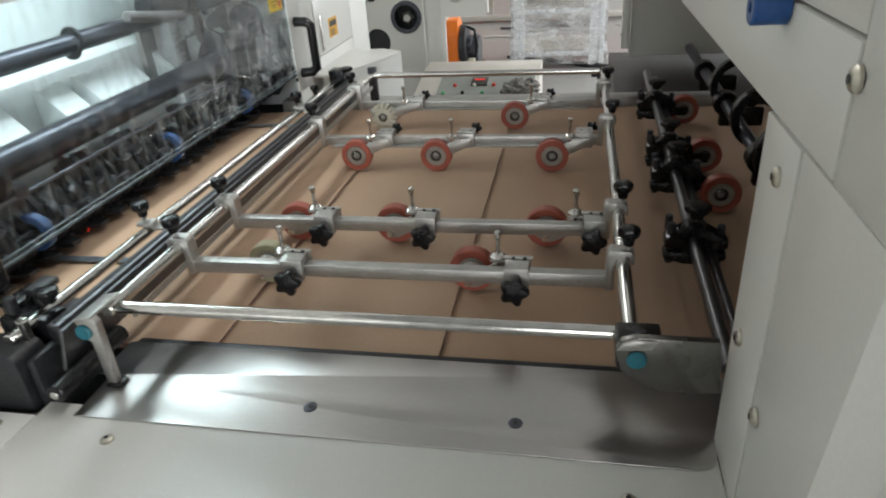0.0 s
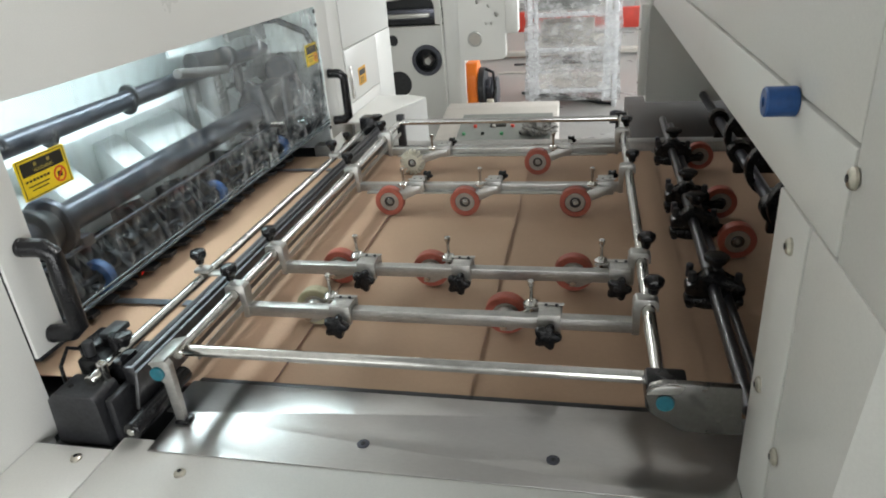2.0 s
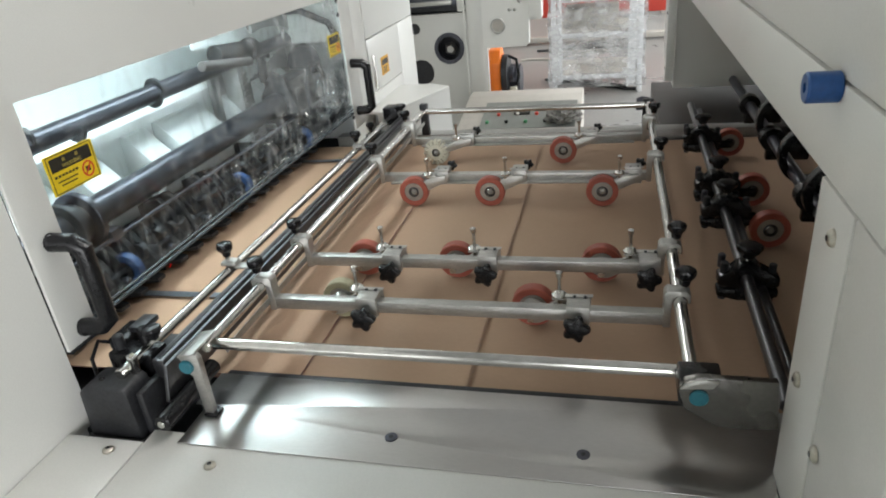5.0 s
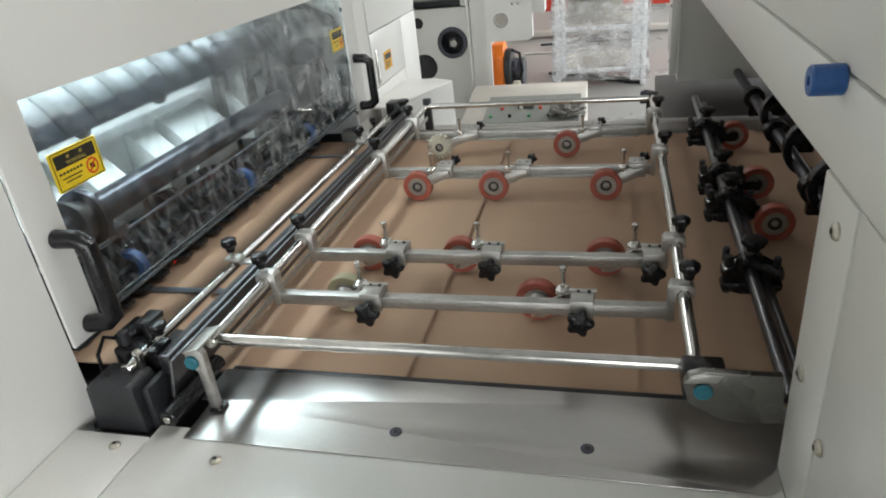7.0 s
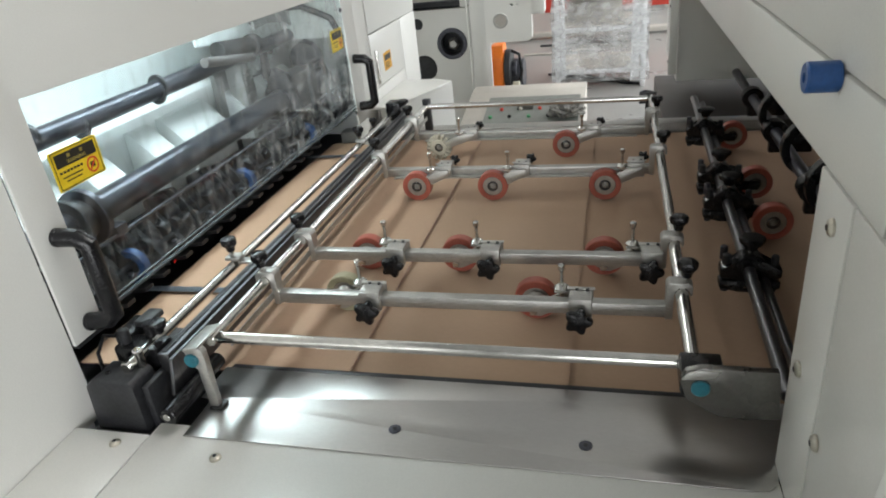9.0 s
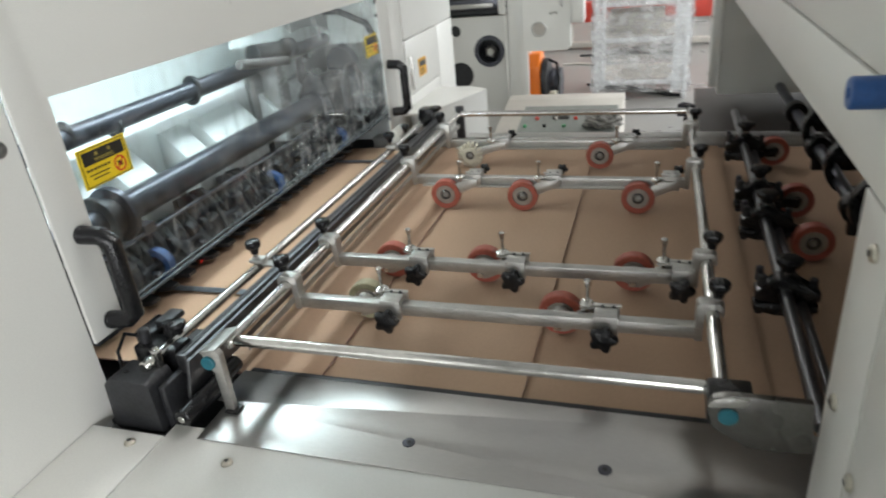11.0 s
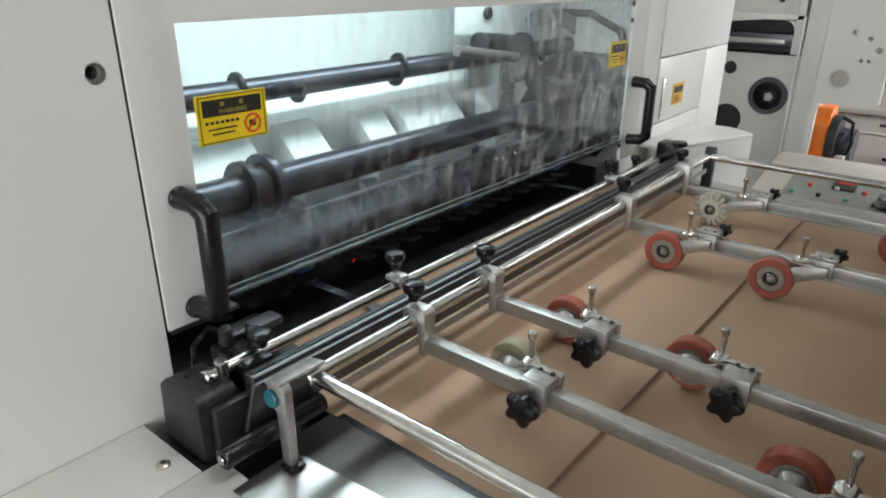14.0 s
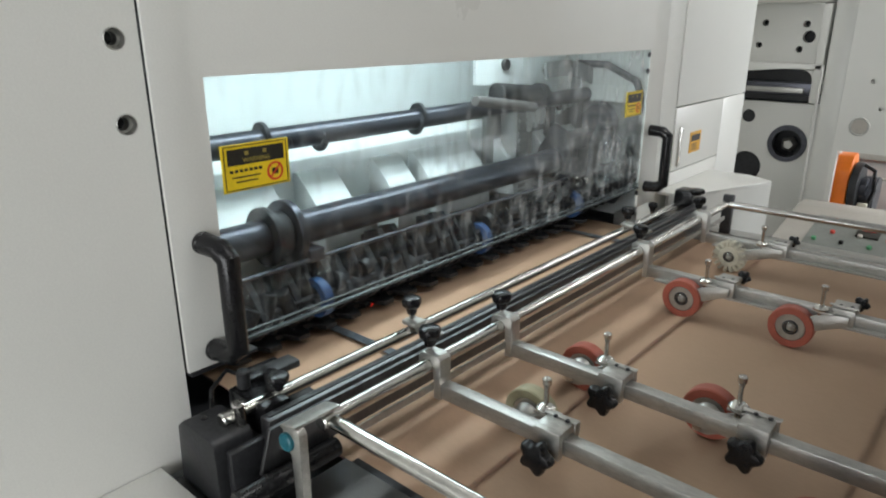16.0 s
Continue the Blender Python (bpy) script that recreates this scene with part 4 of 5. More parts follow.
unit(0.356, 0.326, 0.058, 0.281, False)
unit(0.626, 0.326, 0.058, 0.548, False)
unit(0.168, 0.774, 0.052, 0.100, True)
unit(0.354, 0.774, 0.052, 0.286, True)
unit(0.610, 0.774, 0.052, 0.543, True)
unit(0.175, 1.068, 0.050, 0.084, True, "brush")
unit(0.508, 1.068, 0.050, 0.436, True)

# ---- side guide on the press side ----
sg = thing("side_guide", "chromed guide tube with dark linear rail beside the frame", "machine frame", (-0.09, 0.6, 0.0))
part("tube", R((-0.098, -0.075, 0.08), (-0.098, 1.24, 0.08), 0.0085), CHROME, sg)
part("linear_rail", B(-0.066, -0.047, -0.045, 1.22, 0.055, 0.086, bev=0.002), RAILM, sg, "dark steel linear rail")
part("rail_groove", B(-0.060, -0.054, -0.04, 1.21, 0.0862, 0.0875), DARK, sg)
part("rail_plate", E([(-0.066, 0.030), (-0.050, 0.082), (1.22, 0.080), (1.22, 0.03)], "x", -0.045, -0.039, bev=0.001), RAILM, sg, "dark steel rail plate with a slanted end")
for x, y in ((-0.098, 0.240), (-0.091, 0.905)):
    c = part("clamp", B(x - 0.014, x + 0.014, y - 0.012, y + 0.012, 0.0887, 0.097, bev=0.003), ALU, sg)
    part("clamp_arm", B(x + 0.012, x + 0.05, y - 0.010, y + 0.010, 0.084, 0.0885, bev=0.001), ALU, sg)
    knob(c, x - 0.004, y, 0.097, r=0.0140, stem=0.014, h=0.020)
part("end_clamp", B(-0.115, -0.070, 1.195, 1.245, 0.06, 0.115, bev=0.005), BLACK, sg)
knob(sg, -0.060, 1.20, 0.100, r=0.018, stem=0.006)
knob(sg, -0.125, 1.10, 0.07, r=0.011, stem=0.01)
part("end_bracket", B(-0.14, -0.08, 1.09, 1.13, 0.03, 0.065, bev=0.004), BLACK, sg)

gb = thing("gear_block", "matt black steel block with a black roller", "machine part", (-0.11, -0.08, -0.09))
part("body", E([(-0.158, -0.012), (-0.152, 0.064), (-0.139, 0.075), (-0.080, 0.073), (-0.074, 0.066), (-0.073, -0.012)], "y", -0.100, -0.050, bev=0.003), DARK, gb)
part("side_block", B(-0.072, -0.060, -0.088, -0.03, -0.012, 0.060, bev=0.003), DARK, gb)
part("base", B(-0.165, -0.045, -0.108, 0.0, -0.094, -0.013), DARK, gb)
for x, z in ((-0.125, 0.0755),):
    part("screw", R((x, -0.080, z - 0.001), (x, -0.080, z + 0.001), 0.004, 10), BLACK, gb)
rl = part("roller", R((-0.027, -0.106, 0.026), (-0.027, 0.03, 0.026), 0.0125), BLACK, gb, "glossy black roller")
part("roller_end", R((-0.027, -0.108, 0.026), (-0.027, -0.1062, 0.026), 0.0055), CHROME, rl)
part("stub_bolt", R((-0.088, -0.055, 0.066), (-0.080, -0.062, 0.105), 0.007, 14), CHROME, gb)
sn = thing("sensor_cluster", "black sensor clamps and cable beside the guide tube", "sensor", (-0.12, -0.01, 0.0))
part("bracket", B(-0.150, -0.075, -0.035, 0.005, 0.045, 0.085, bev=0.005), BLACK, sn)
part("sensor", B(-0.165, -0.135, -0.01, 0.045, 0.072, 0.092, bev=0.003), BLACK, sn)
part("sensor_cap", B(-0.140, -0.115, 0.01, 0.05, 0.092, 0.102, bev=0.002), DARK, sn)
part("post", R((-0.135, -0.02, 0.085), (-0.135, -0.02, 0.108), 0.008), DARK, sn)
part("post", R((-0.105, 0.0, 0.085), (-0.105, 0.0, 0.11), 0.009), BLACK, sn)
knob(sn, -0.085, -0.005, 0.092, r=0.013, stem=0.006)
part("lever", B(-0.13, -0.09, 0.02, 0.06, 0.05, 0.06, bev=0.002), DARK, sn)
part("cable", pipe(bmesh.new(), [(-0.16, 0.0, 0.08), (-0.172, -0.02, 0.095), (-0.168, -0.045, 0.08), (-0.165, -0.05, 0.04), (-0.165, -0.045, -0.05)], 0.003, 8), BLACK, sn)
part("plate", B(-0.178, -0.14, -0.05, 0.06, -0.05, 0.03, bev=0.002), DARK, sn)
part("teal_cap", R((-0.16, 0.0, 0.045), (-0.15, -0.005, 0.045), 0.012), TEAL, sn)

# ---- right hand wheel shaft ----
rs = thing("wheel_shaft", "chromed shaft with black clamps on the feeder side", "shaft", (0.775, 0.6, 0.03))
part("tube", R((0.766, -0.02, 0.062), (0.782, 1.32, 0.062), 0.0095), RAILM, rs)
part("second_tube", R((0.790, -0.02, 0.045), (0.806, 1.32, 0.045), 0.007), RAILM, rs)
part("end_plate", E([(0.63, 0.05), (0.63, 0.085), (0.645, 0.09), (0.668, 0.086), (0.668, 0.06), (0.65, 0.05)], "y", 1.322, 1.332, bev=0.001), SHAFT, rs)
ds = thing("drive_shaft", "dark drive shaft with black belts and collars", "shaft", (0.91, 0.6, 0.06))
part("shaft", R((0.91, 0.0, 0.1), (0.91, 1.45, 0.1), 0.012), SHAFT, ds)
for y in (0.28, 0.52, 0.86, 1.15):
    part("collar", ring(bmesh.new(), (0.91, y, 0.1), (0, 1, 0), 0.026, 0.0122, 0.03, 20), BLACK, ds)
    part("clamp_arm", B(0.9, 0.99, y + 0.004, y + 0.024, 0.05, 0.09, bev=0.004), BLACK, ds)
for y in (0.46, 0.66, 0.9):
    part("belt", ring(bmesh.new(), (0.94, y, 0.13), (0, 1, 0), 0.06, 0.045, 0.022), BLACK, ds)
for y, wy in ((0.296, None), (0.565, 0.54), (0.70, 0.74), (1.02, 1.07)):
    xx = 0.766 + 0.016 * (y + 0.02) / 1.34
    c = thing("shaft_clamp", "black cast clamp with a star knob on the shaft", "clamp", (xx, y, 0.03), "shaft clamps")
    part("body", E([(xx - 0.042, 0.050), (xx - 0.042, 0.066), (xx - 0.02, 0.074), (xx - 0.012, 0.088), (xx + 0.014, 0.088), (xx + 0.024, 0.074), (xx + 0.048, 0.066), (xx + 0.048, 0.050), (xx + 0.014, 0.045), (xx - 0.014, 0.045)], "y", y - 0.014, y + 0.014, bev=0.003), BLACK, c)
    part("lower_jaw", E([(xx - 0.042, 0.030), (xx - 0.042, 0.043), (xx + 0.02, 0.0445), (xx + 0.048, 0.043), (xx + 0.048, 0.030), (xx + 0.01, 0.022), (xx - 0.012, 0.022)], "y", y - 0.012, y + 0.012, bev=0.003), BLACK, c)
    part("pin", R((xx - 0.032, y, 0.02), (xx - 0.032, y, 0.086), 0.0065, 14), DARK, c)
    part("pin", R((xx + 0.038, y, 0.02), (xx + 0.038, y, 0.084), 0.006, 14), DARK, c)
    part("bushing", R((xx - 0.034, y + 0.02, 0.066), (xx - 0.034, y + 0.02, 0.09), 0.006, 14), SHAFT, c)
    knob(c, xx + 0.002, y, 0.088, r=0.0185, stem=0.012, h=0.017)
    if wy:
        w = thing("presser_wheel_unit", "red presser wheel on a black arm", "wheel", (0.855, wy, 0.0), "presser wheels")
        part("arm", R((xx + 0.03, wy + 0.028, 0.05), (0.857, wy + 0.028, 0.03), 0.010), BLACK, w)
        part("fork", B(0.842, 0.868, wy + 0.022, wy + 0.034, 0.012, 0.045, bev=0.003), BLACK, w)
        if wy > 0.6:
            part("front_fork", B(0.815, 0.862, wy - 0.014, wy - 0.004, 0.016, 0.036, bev=0.004), BLACK, w)
        SPIN.append((wheel_geo(w, (0.855, wy, 0.026), WR, 0.022, "red"), 0.855))

# ---- beyond the table ----
hood = thing("side_tray", "cream painted folded side tray at the table end", "machine part", (-0.1, 1.6, -0.1))
part("tray", E([(-0.178, 1.24), (-0.105, 1.24), (0.012, 1.555), (-0.06, 1.60), (-0.178, 1.60)], "z", 0.085, 0.093, bev=0.001), PAINT, hood)
tf = bmesh.new()
q = [tf.verts.new(p) for p in ((-0.105, 1.242, 0.0845), (0.012, 1.556, 0.0845), (0.012, 1.556, -0.13), (-0.105, 1.242, -0.13), (-0.108, 1.245, 0.0845), (0.009, 1.559, 0.0845), (0.009, 1.559, -0.13), (-0.108, 1.245, -0.13))]
for f in ((0, 1, 2, 3), (7, 6, 5, 4), (0, 4, 5, 1), (1, 5, 6, 2), (2, 6, 7, 3), (3, 7, 4, 0)):
    tf.faces.new([q[i] for i in f])
part("tray_front", tf, PAINT, hood)
part("tray_leg", B(-0.17, -0.11, 1.30, 1.59, FZ, 0.0845), PAINT, hood)

desk = thing("control_console", "grey operator console with switches on a sloped face", "control panel", (0.16, 2.25, FZ))
part("cabinet", E([(2.0, FZ), (2.0, -0.25), (2.06, -0.225), (2.40, -0.155), (2.50, -0.155), (2.50, FZ)], "x", -0.10, 0.43, bev=0.004), GREYBOX, desk)
cf = B(0.0, 0.41, -0.15, 0.10, 0.0, 0.003)
mface = Matrix.Translation((0.0, 2.22, -0.1895)) @ Matrix.Rotation(math.atan2(0.07, 0.34), 4, "X")
bmesh.ops.transform(cf, matrix=mface, verts=cf.verts[:])
part("face_plate", cf, PANEL, desk)
for k in range(9):
    b = rod(bmesh.new(), (0.03 + 0.042 * (k % 9), -0.10 + 0.07 * (k % 2), 0.003), (0.03 + 0.042 * (k % 9), -0.10 + 0.07 * (k % 2), 0.014), 0.008, 14)
    bmesh.ops.transform(b, matrix=mface, verts=b.verts[:])
    part("push_button", b, (LEDG, REDBEAM, BLACK, GREYBOX)[k % 4], desk)
b = B(0.14, 0.21, -0.03, 0.04, 0.003, 0.010, bev=0.002)
bmesh.ops.transform(b, matrix=mface, verts=b.verts[:])
part("display", b, INK, desk)
b = B(0.153, 0.197, 0.012, 0.022, 0.0102, 0.0112)
bmesh.ops.transform(b, matrix=mface, verts=b.verts[:])
part("display_digits", b, LEDR, desk)
rag = bmesh.new()
bmesh.ops.create_icosphere(rag, subdivisions=4, radius=1)
for v in rag.verts:
    n = noise.noise(v.co * 2.3) * 0.45 + noise.noise(v.co * 6) * 0.2
    v.co = Vector((0.36 + v.co.x * 0.07 * (1 + n), 2.12 + v.co.y * 0.05 * (1 + n), -0.185 + max(v.co.z, -0.5) * 0.03 * (1 + 2 * n)))
solid("cleaning_rag", rag, mat("rag_cloth", (0.25, 0.24, 0.22), 0.9, var=0.5, scale=30, bump=0.5), "crumpled grey rag on the console", "rag")

# the next machine unit with bored side frame
nu = thing("next_press_unit", "cream cast side frame of the next machine unit with bored holes", "machine", (-0.5, 3.0, FZ))
YF = 2.7
part("side_frame", plate_holes([(-0.95, FZ), (-0.145, FZ), (-0.145, 0.19), (-0.95, 0.19)], [(-0.248, 0.022, 0.076), (-0.405, -0.095, 0.066), (-0.42, 0.125, 0.028), (-0.66, 0.05, 0.05)], "y", YF, YF + 0.05), PAINT, nu)
part("bearing_ring", ring(bmesh.new(), (-0.248, YF - 0.006, 0.022), (0, 1, 0), 0.078, 0.058, 0.04), SHAFT, nu)
# Dark discs inside two bores stand in for their shaded depth.
part("hole_disc", R((-0.405, YF + 0.01, -0.095), (-0.405, YF + 0.045, -0.095), 0.065), DARK, nu)
part("small_hole_disc", R((-0.42, YF + 0.01, 0.125), (-0.42, YF + 0.04, 0.125), 0.0278), DARK, nu)
part("inner_cone", lathe(bmesh.new(), (-0.248, YF + 0.085, 0.015), (0, -1, 0), [(0, 0.02), (0.05, 0.035), (0.07, 0.02)], 5), ALU, nu)
part("rear_cover", B(-0.95, -0.145, YF + 0.09, YF + 0.12, FZ, 0.68), DARK, nu)
part("upper_frame", plate_holes([(-0.95, 0.335), (-0.13, 0.335), (-0.13, 0.60), (-0.95, 0.60)], [(-0.235, 0.455, 0.024), (-0.25, 0.505, 0.013), (-0.41, 0.51, 0.013), (-0.265, 0.405, 0.013), (-0.425, 0.42, 0.013)], "y", YF + 0.02, YF + 0.05), PAINT, nu)
part("frame_rib", B(-0.95, -0.152, YF - 0.05, YF + 0.05, 0.585, 0.685, bev=0.012), PAINT, nu)
part("frame_rib", E([(-0.95, 0.27), (-0.30, 0.33), (-0.152, 0.33), (-0.152, 0.352), (-0.95, 0.352)], "y", YF - 0.05, YF + 0.018, bev=0.004), PAINT, nu)
part("frame_stile", B(-0.182, -0.152, YF - 0.05, YF + 0.018, 0.2, 0.58, bev=0.004), PAINT, nu)
for z, sg_ in ((0.584, -1), (0.353, 1), (0.328, -1)):
    fil = [(-0.183, z)] + [(-0.183 - 0.04 + 0.04 * math.sin(radians(a)), z + sg_ * (0.04 - 0.04 * math.cos(radians(a)))) for a in range(90, -1, -15)]
    part("corner_fillet", extr(bmesh.new(), fil, "y", YF - 0.046, YF + 0.017), PAINT, nu)
part("top_cabinet", B(-0.95, -0.20, YF + 0.5, YF + 0.9, 0.4, 1.3, bev=0.006), GREYBOX, nu)
for k in range(3):
    part("cabinet_seam", B(-0.82 + 0.2 * k, -0.812 + 0.2 * k, YF + 0.494, YF + 0.499, 0.45, 1.29), NYLON, nu)
part("slide_beam", B(-0.95, -0.15, YF - 0.02, YF + 0.02, 0.225, 0.275, bev=0.004), SHAFT, nu)
part("slide_rail", B(-0.45, -0.21, YF - 0.04, YF - 0.021, 0.235, 0.255, bev=0.002), ALU, nu)
# Dark panel behind the slot stands in for its shaded depth.
part("slot_dark_back", B(-0.95, -0.142, YF + 0.03, YF + 0.05, 0.2, 0.36), DARK, nu)
part("column", B(-0.14, -0.058, YF - 0.06, YF + 0.2, FZ, 0.75, bev=0.012), PAINT, nu)
part("column_edge", B(-0.151, -0.1405, YF - 0.08, YF - 0.06, -0.3, 0.35, bev=0.006), PAINT, nu)
arm = thing("side_plate", "cream painted cover plate with a round port", "machine panel", (0.05, 2.6, FZ))
part("plate", plate_holes([(-0.055, FZ), (-0.035, FZ), (-0.035, 0.03), (0.155, 0.03), (0.17, 0.045), (0.17, 0.15), (0.23, 0.15), (0.23, 0.32), (0.17, 0.33), (0.17, 0.75), (-0.055, 0.75)], [(0.022, 0.13, 0.032), (0.08, 0.20, 0.007), (0.105, 0.20, 0.007), (0.095, 0.28, 0.009), (0.13, 0.24, 0.011), (0.04, 0.30, 0.009)], "y", 2.60, 2.625), PAINT, arm)
part("port_ring", ring(bmesh.new(), (0.022, 2.595, 0.13), (0, 1, 0), 0.036, 0.028, 0.012), ALU, arm)
part("port_glass", R((0.022, 2.605, 0.13), (0.022, 2.62, 0.13), 0.0315), GREYBOX, arm)
part("rib", B(0.173, 0.234, 2.59, 2.66, 0.155, 0.315, bev=0.008), PAINT, arm)
part("backing", B(-0.05, 0.165, 2.66, 2.68, 0.035, 0.74), PAINT, arm)
mo = thing("orange_guard", "bright orange belt guard with a motor beside it", "machine guard", (0.07, 2.75, FZ))
part("guard", E([(2.66, -0.34), (2.66, -0.06), (2.70, 0.0), (2.78, 0.005), (2.83, -0.06), (2.83, -0.34)], "x", -0.050, 0.012, bev=0.008), ORANGE, mo)
part("belt_wheel", ring(bmesh.new(), (0.016, 2.74, -0.13), (1, 0, 0), 0.10, 0.03, 0.03), DARK, mo)
part("hub", R((0.016, 2.74, -0.13), (0.07, 2.74, -0.13), 0.04), SHAFT, mo)
part("motor", R((0.048, 2.80, -0.17), (0.10, 2.80, -0.17), 0.08), SHAFT, mo)
part("hose", pipe(bmesh.new(), [(0.05, 2.7, -0.03), (0.09, 2.7, -0.05), (0.10, 2.7, -0.13), (0.08, 2.7, -0.23), (0.10, 2.7, -0.30)], 0.008), BLACK, mo)
part("junction", B(0.055, 0.09, 2.66, 2.69, -0.24, -0.18, bev=0.004), NYLON, mo)
part("stand", B(-0.05, 0.12, 2.66, 2.86, FZ, -0.342, bev=0.006), GREYBOX, mo)

# the rack wrapped in clear film
rk = thing("wrapped_rack", "shelf rack wrapped in clear shiny stretch film", "rack", (0.42, 5.4, FZ))
X0, X1, Y0, Y1, TOP = 0.05, 0.80, 5.05, 5.75, 0.22
# Plain white carries the bright highlights along the film's edges and posts.
WHITE = mat("white_film_edge", (0.82, 0.83, 0.84), 0.35, var=0.08, scale=25, bump=0.4, fine=60)
for x in (X0 + 0.03, X1 - 0.03):
    for y in (Y0 + 0.03, Y1 - 0.03):
        part("post", B(x - 0.02, x + 0.02, y - 0.02, y + 0.02, FZ, TOP - 0.01, bev=0.004), WHITE, rk)
for z in (-0.70, -0.36, -0.08, 0.15):
    for y in (Y0 + 0.03, Y1 - 0.03):
        part("rail", B(X0 + 0.051, X1 - 0.051, y - 0.012, y + 0.012, z, z + 0.035, bev=0.003), WHITE, rk)
    for x in (X0 + 0.03, X1 - 0.03):
        part("rail", B(x - 0.012, x + 0.012, Y0 + 0.051, Y1 - 0.051, z, z + 0.035, bev=0.003), WHITE, rk)
    part("shelf", B(X0 + 0.05, X1 - 0.05, Y0 + 0.05, Y1 - 0.05, z + 0.036, z + 0.046), GREYBOX, rk)
part("drawer_unit", B(X0 + 0.10, X1 - 0.2, Y0 + 0.25, Y1 - 0.1, -0.32, -0.16, bev=0.006), GREYBOX, rk)
part("slanted_tray", E([(Y0 + 0.1, -0.03), (Y1 - 0.1, 0.06), (Y1 - 0.1, 0.08), (Y0 + 0.1, -0.01)], "x", X0 + 0.08, X1 - 0.16), PANEL, rk)
# Strips of bunched film, white for the highlights that run along them.
for x0, x1, z0, z1 in ((X0 + 0.06, X0 + 0.10, FZ + 0.08, TOP), (X1 - 0.13, X1 - 0.06, FZ + 0.05, TOP - 0.02)):
    part("film_edge_strip", E([(x0, z0), (x1, z0 + 0.04), (x1 - 0.01, z1), (x0 + 0.012, z1 - 0.05)], "y", Y0 + 0.002, Y0 + 0.009), WHITE, rk)
fm = bmesh.new()
nu_, nv = 96, 40
per = [(X0, Y0), (X1, Y0), (X1, Y1), (X0, Y1)]
vs = []
for j in range(nv + 1):
    row = []
    z = FZ + 0.06 + (TOP - FZ - 0.04) * j / nv
    for i in range(nu_):
        s = 4 * i / nu_
        a, b = per[int(s)], per[(int(s) + 1) % 4]
        f = s - int(s)
        p = Vector((a[0] + (b[0] - a[0]) * f, a[1] + (b[1] - a[1]) * f, z))
        c = Vector(((X0 + X1) / 2, (Y0 + Y1) / 2, z))
        sag = 0.05 * math.sin(math.pi * f) * (0.6 + 0.4 * math.sin(9 * z + i))
        k = 1.03 - sag + 0.05 * noise.noise(Vector((p.x * 7, p.y * 7, z * 4))) + 0.02 * noise.noise(Vector((p.x * 22, p.y * 22, z * 14)))
        row.append(fm.verts.new(c + (p - c) * k))
    vs.append(row)
for j in range(nv):
    for i in range(nu_):
        fm.faces.new((vs[j][i], vs[j][(i + 1) % nu_], vs[j + 1][(i + 1) % nu_], vs[j + 1][i]))
fl = part("stretch_film", fm, WRAP, rk, "creased clear stretch film")
fl.visible_shadow = False

for x0, x1, z0, m, nm in ((-1.6, 2.2, -0.42, REDBEAM, "red_rail"),):
    rr = thing(nm, "red painted steel barrier rail", "rail", (1.3, 7.6, FZ))
    part("beam", B(x0, x1, 7.5, 7.62, -0.52, -0.30, bev=0.01), m, rr)
    part("beam", B(x0, x1, 7.5, 7.62, -0.80, -0.74, bev=0.01), GREYBOX, rr)
    for k in range(6):
        part("post", B(x0 + 1.1 * k, x0 + 1.1 * k + 0.08, 7.63, 7.7, FZ, 0.9, bev=0.006), GREYBOX, rr)
    part("top_rail", R((x0, 7.66, 0.45), (x1, 7.66, 0.45), 0.03), GREYBOX, rr)
om = thing("storage_rack", "red painted storage rack with dark shelves across the hall", "rack", (-0.5, 11.8, FZ))
for x in (-1.3, -0.45, 0.4):
    part("upright", B(x, x + 0.1, 11.5, 11.6, FZ, 1.6, bev=0.01), REDBEAM, om)
    part("upright", B(x, x + 0.1, 12.1, 12.2, FZ, 1.6, bev=0.01), REDBEAM, om)
for z in (-0.45, 0.05, 0.55, 1.05):
    part("shelf_beam", B(-1.3, 0.5, 11.46, 11.499, z, z + 0.14, bev=0.006), ORANGE, om)
    part("shelf", B(-1.19, 0.39, 11.61, 12.09, z + 0.1, z + 0.14), DARK, om)
    part("back_panel", B(-1.28, 0.48, 12.21, 12.23, z + 0.16, z + 0.42), REDBEAM, om)
for k, (x, m) in enumerate(((1.35, PAINT), (1.75, GREYBOX), (2.3, BLUE), (3.0, PAINT))):
    cbn = thing("far_cabinet", ("white", "grey", "blue", "white")[k] + " painted machine cabinet across the hall", "cabinet", (x, 9.6, FZ), "far cabinets")
    part("body", B(x - 0.16, x + 0.16, 9.4, 9.9, FZ, 0.95 + 0.1 * (k % 2), bev=0.015), m, cbn)
    part("door", B(x - 0.14, x + 0.14, 9.385, 9.398, FZ + 0.1, 0.7, bev=0.005), m, cbn)
for k in range(7):
    cbl = bmesh.new()
    r2 = random.Random(20 + k)
    p = Vector((r2.uniform(-0.5, 0.1), 6.0 + r2.uniform(-0.8, 1.2), FZ + 0.012))
    pts = [p.copy()]
    a = r2.uniform(-0.6, 0.6)
    for i in range(6):
        a += r2.uniform(-0.7, 0.7)
        p = p + Vector((0.14 * math.cos(a), 0.14 * math.sin(a), 0))
        pts.append(p.copy())
    pipe(cbl, pts, 0.012, 8)
    solid("floor_cable", cbl, (BLACK, GREYBOX, DARK)[k % 3], ("black", "pale grey", "dark grey")[k % 3] + " cable lying on the hall floor", "cable", group="floor cables")

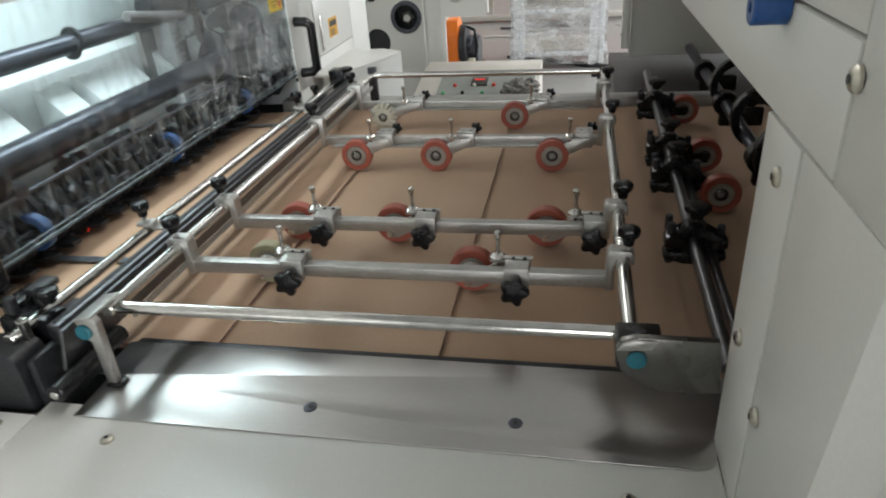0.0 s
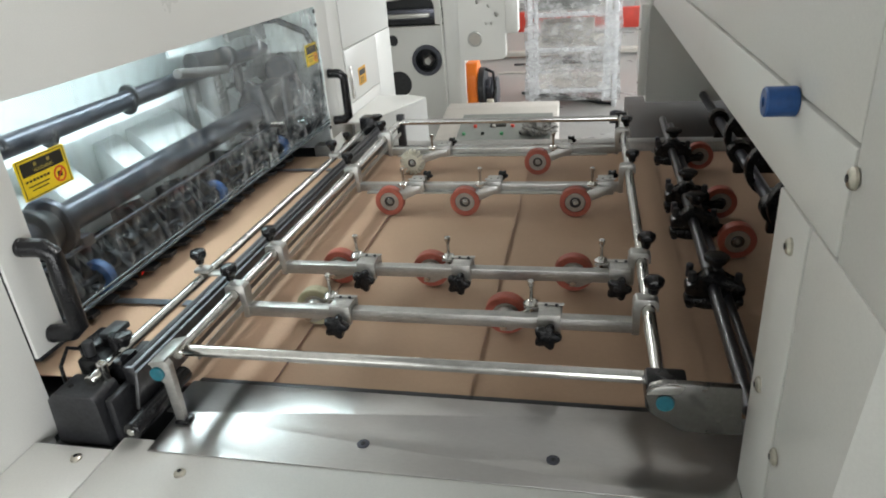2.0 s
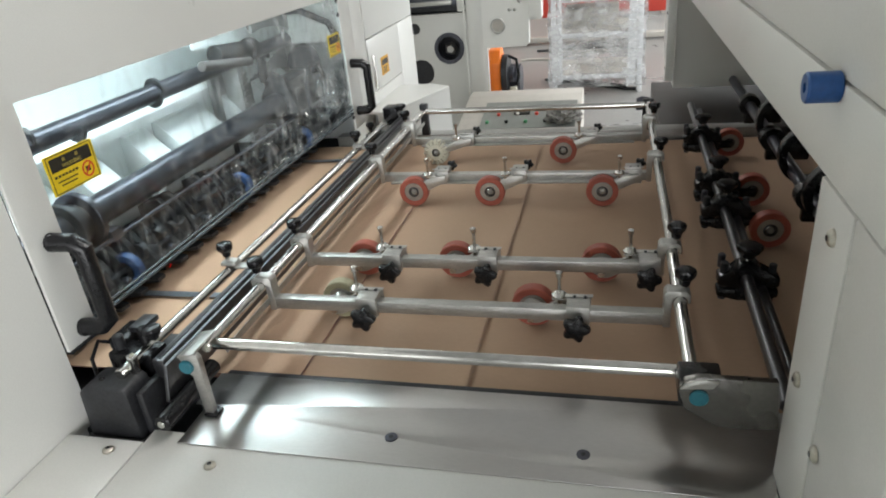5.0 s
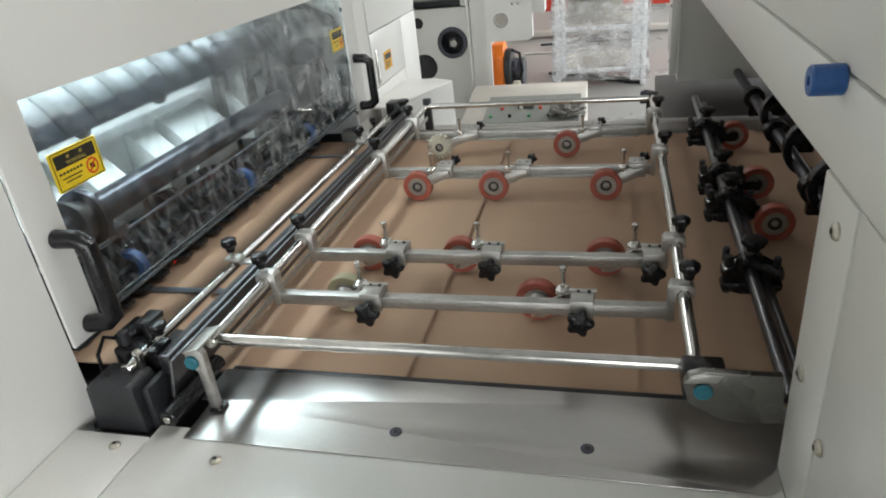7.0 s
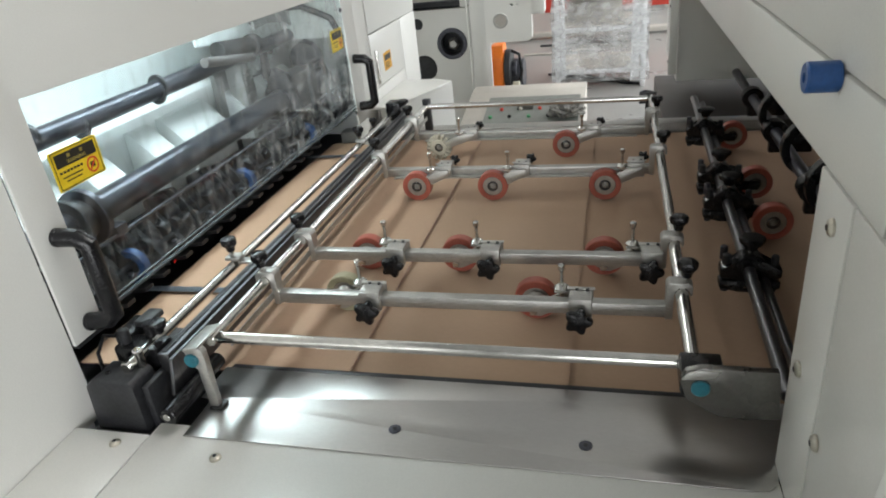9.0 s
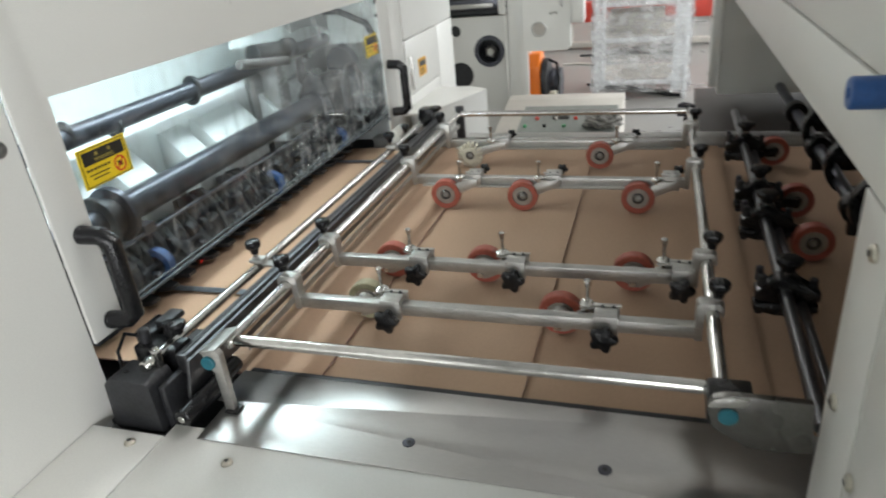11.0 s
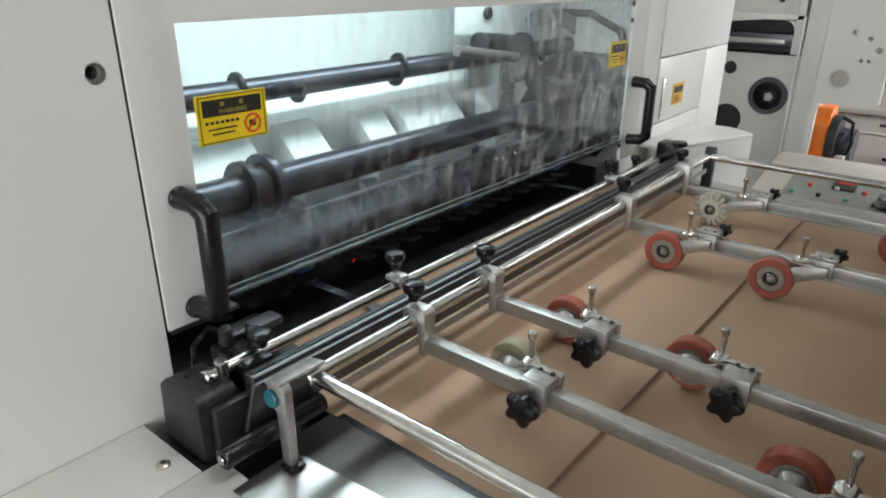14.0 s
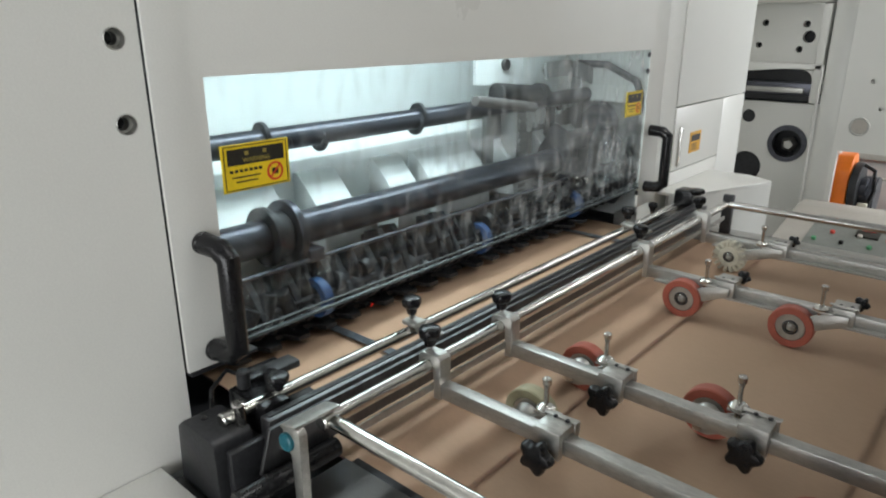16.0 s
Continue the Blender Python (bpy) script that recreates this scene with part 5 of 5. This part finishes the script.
# ---- board sheets and gripper bars ----
SNATCH = [-1.55, -0.58, 0.40, 1.38, 2.37, 3.37, 4.32, 5.25, 6.13, 7.0, 7.87, 8.76, 9.63, 10.5, 11.37, 12.22, 13.10, 13.95, 14.78, 15.63, 16.47, 17.32, 18.17, 19.02, 19.87]
WAIT, PITCH, XF, ZS = 0.43, 0.334, -0.398, -0.0215
LEN, YN, YE, THICK, RISE = 0.494, 0.057, 1.236, 0.0028, 1.05
PILE = 1.75


def phase(t):
    """How many sheets have reached the stops by t."""
    a = [s - WAIT for s in SNATCH]
    for k in range(len(a) - 1):
        if t < a[k + 1]:
            return k + (t - a[k]) / (a[k + 1] - a[k])
    return len(a) - 1


def smooth(u):
    u = max(0.0, min(1.0, u))
    return u * u * (3 - 2 * u)


def sheet_x(k, t):
    """The front edge of sheet k at t."""
    s = SNATCH[k]
    if t < s - WAIT:
        return min(PILE, XF + PITCH * (k - phase(t)))
    x = XF
    for j in range(3):
        if k + j < len(SNATCH):
            u = (t - SNATCH[k + j] + 0.095) / 0.26
            x -= 1.15 * smooth(u)
    return x


def sheet_pose(k, t, dy):
    x = sheet_x(k, t)
    z = ZS - 0.0033 * max(0, k - 5) * smooth((x - 1.2) / 0.5)
    gone = smooth((XF - 0.05 - x) / 0.3)
    z += gone * (0.004 + 0.0032 * (k if x < XF - 3.0 else 0) * smooth((XF - 2.9 - x) / 0.4))
    return pose(x, dy, z, 0, -RISE * (1 - gone), 0)


def make_sheet():
    s = new("board_sheet")
    ORG[s.name] = Vector()
    tagged(s, "brown corrugated board sheet with printed underside", "cardboard", "board sheets")
    part("upper_liner", B(0, LEN, YN, YE, THICK - 0.0006, THICK), KRAFT, s, "brown kraft liner")
    part("fluted_core", B(0.0008, LEN - 0.0008, YN + 0.0008, YE - 0.0008, 0.0005, THICK - 0.0006), FLUTE, s)
    part("printed_liner", B(0, LEN, YN, YE, 0.0, 0.0005), PRINT, s, "printed lower liner")
    return s


SHEETS = []
first = make_sheet()
r3 = random.Random(4)
for k in range(len(SNATCH)):
    dy = r3.uniform(-0.0045, 0.0015)
    SHEETS.append((first if k == 0 else copy_thing(first, sheet_pose(k, 0, dy)), dy))

GRIP = []
for k in range(2):
    g = thing("gripper_bar", "dark steel gripper bar with fingers on chains", "machine part", (0, 0, 0), "gripper bars")
    part("bar", B(-0.062, 0.012, 0.02, 1.25, 0.012, 0.034, bev=0.003), SHAFT, g)
    for j in range(16):
        y = 0.07 + 0.074 * j
        part("finger", E([(-0.02, 0.006), (0.016, 0.0075), (0.016, 0.010), (-0.005, 0.013), (-0.02, 0.013)], "y", y, y + 0.03), MECH, g)
    GRIP.append(g)


AX, AZ, CZ, RUN = 0.17, 0.24, 0.228, 1.00


def grip_in(u):
    """The run from the upper station, round the chain wheel and down to the stops; u from 0 to 1."""
    left = RUN * (1 - u)
    if left > 0.65:
        return pose(-0.41 - (left - 0.65), 0, CZ + AZ, 0, -180, 0)
    th = math.pi * left / 0.65
    return pose(-0.41 + AX * math.sin(th) + 0.024 * (1 - th / math.pi), 0, CZ - AZ * math.cos(th), 0, -180 * left / 0.65, 0)


def grip_pose(b, t):
    """A bar runs off with its sheet, rises behind the inner wall, and swings down in front for the next sheet but one."""
    k = max(j for j in range(len(SNATCH)) if SNATCH[j] - 0.135 <= t)
    u = smooth((t - SNATCH[k] + 0.11) / 0.26)
    if k % 2 != b:
        return grip_in(smooth((t - SNATCH[k] + 0.135) / 0.27))
    if u < 1:
        return pose(XF + 0.012 - 1.15 * u, 0, -0.012, 0, 0, 0)
    v = smooth((t - SNATCH[k] - 0.15) / 0.45)
    x1 = -0.41 - (RUN - 0.65)
    w = math.sin(math.pi * min(1.0, 1.25 * v) / 2) if v < 0.8 else 1.0
    return pose(XF - 1.138 + (x1 - XF + 1.138) * v, 0, -0.012 + (CZ + AZ + 0.012) * w, 0, -180 * v, 0)


def turn_rate(x, t):
    """Whether the sheet under a wheel at x runs on (1) or waits at the stops (0)."""
    if x > XF + LEN:
        return 1.0
    for s in SNATCH:
        if s - WAIT <= t < s:
            return 0.0 if x < XF + LEN - 0.05 else 1.0
    return 1.0


def motions():
    walk_rows = [(k / 10, k) for k in range(161)]
    for k, (ob, dy) in enumerate(SHEETS):
        ts = {0.0, 16.0}
        for j in range(-34, 3):
            ts.add(round(SNATCH[k] - WAIT + j * 0.1, 3))
        for j in range(3):
            if k + j < len(SNATCH):
                for d in (-0.133, -0.1, -0.067, -0.033, 0.0, 0.033, 0.067, 0.10, 0.133, 0.167, 0.2, 0.25):
                    ts.add(round(SNATCH[k + j] + d, 3))
        ts.add(round(SNATCH[k] - WAIT, 3))
        walk(ob, [(t, sheet_pose(k, t, dy)) for t in sorted(ts) if 0 <= t <= 16])
    for b, ob in enumerate(GRIP):
        walk(ob, [(t / 30, grip_pose(b, t / 30)) for t in range(0, 481)])
    for ob, x in SPIN:
        rows, a = [], 0.0
        base = ob.location.copy()
        v = math.degrees(PITCH / 0.88 / WR)
        for t, _ in walk_rows:
            rows.append((t, Matrix.Translation(base) @ Matrix.Rotation(radians(-a), 4, "Y")))
            a += 0.1 * v * turn_rate(x, t + 0.05)
        walk(ob, rows)


motions()
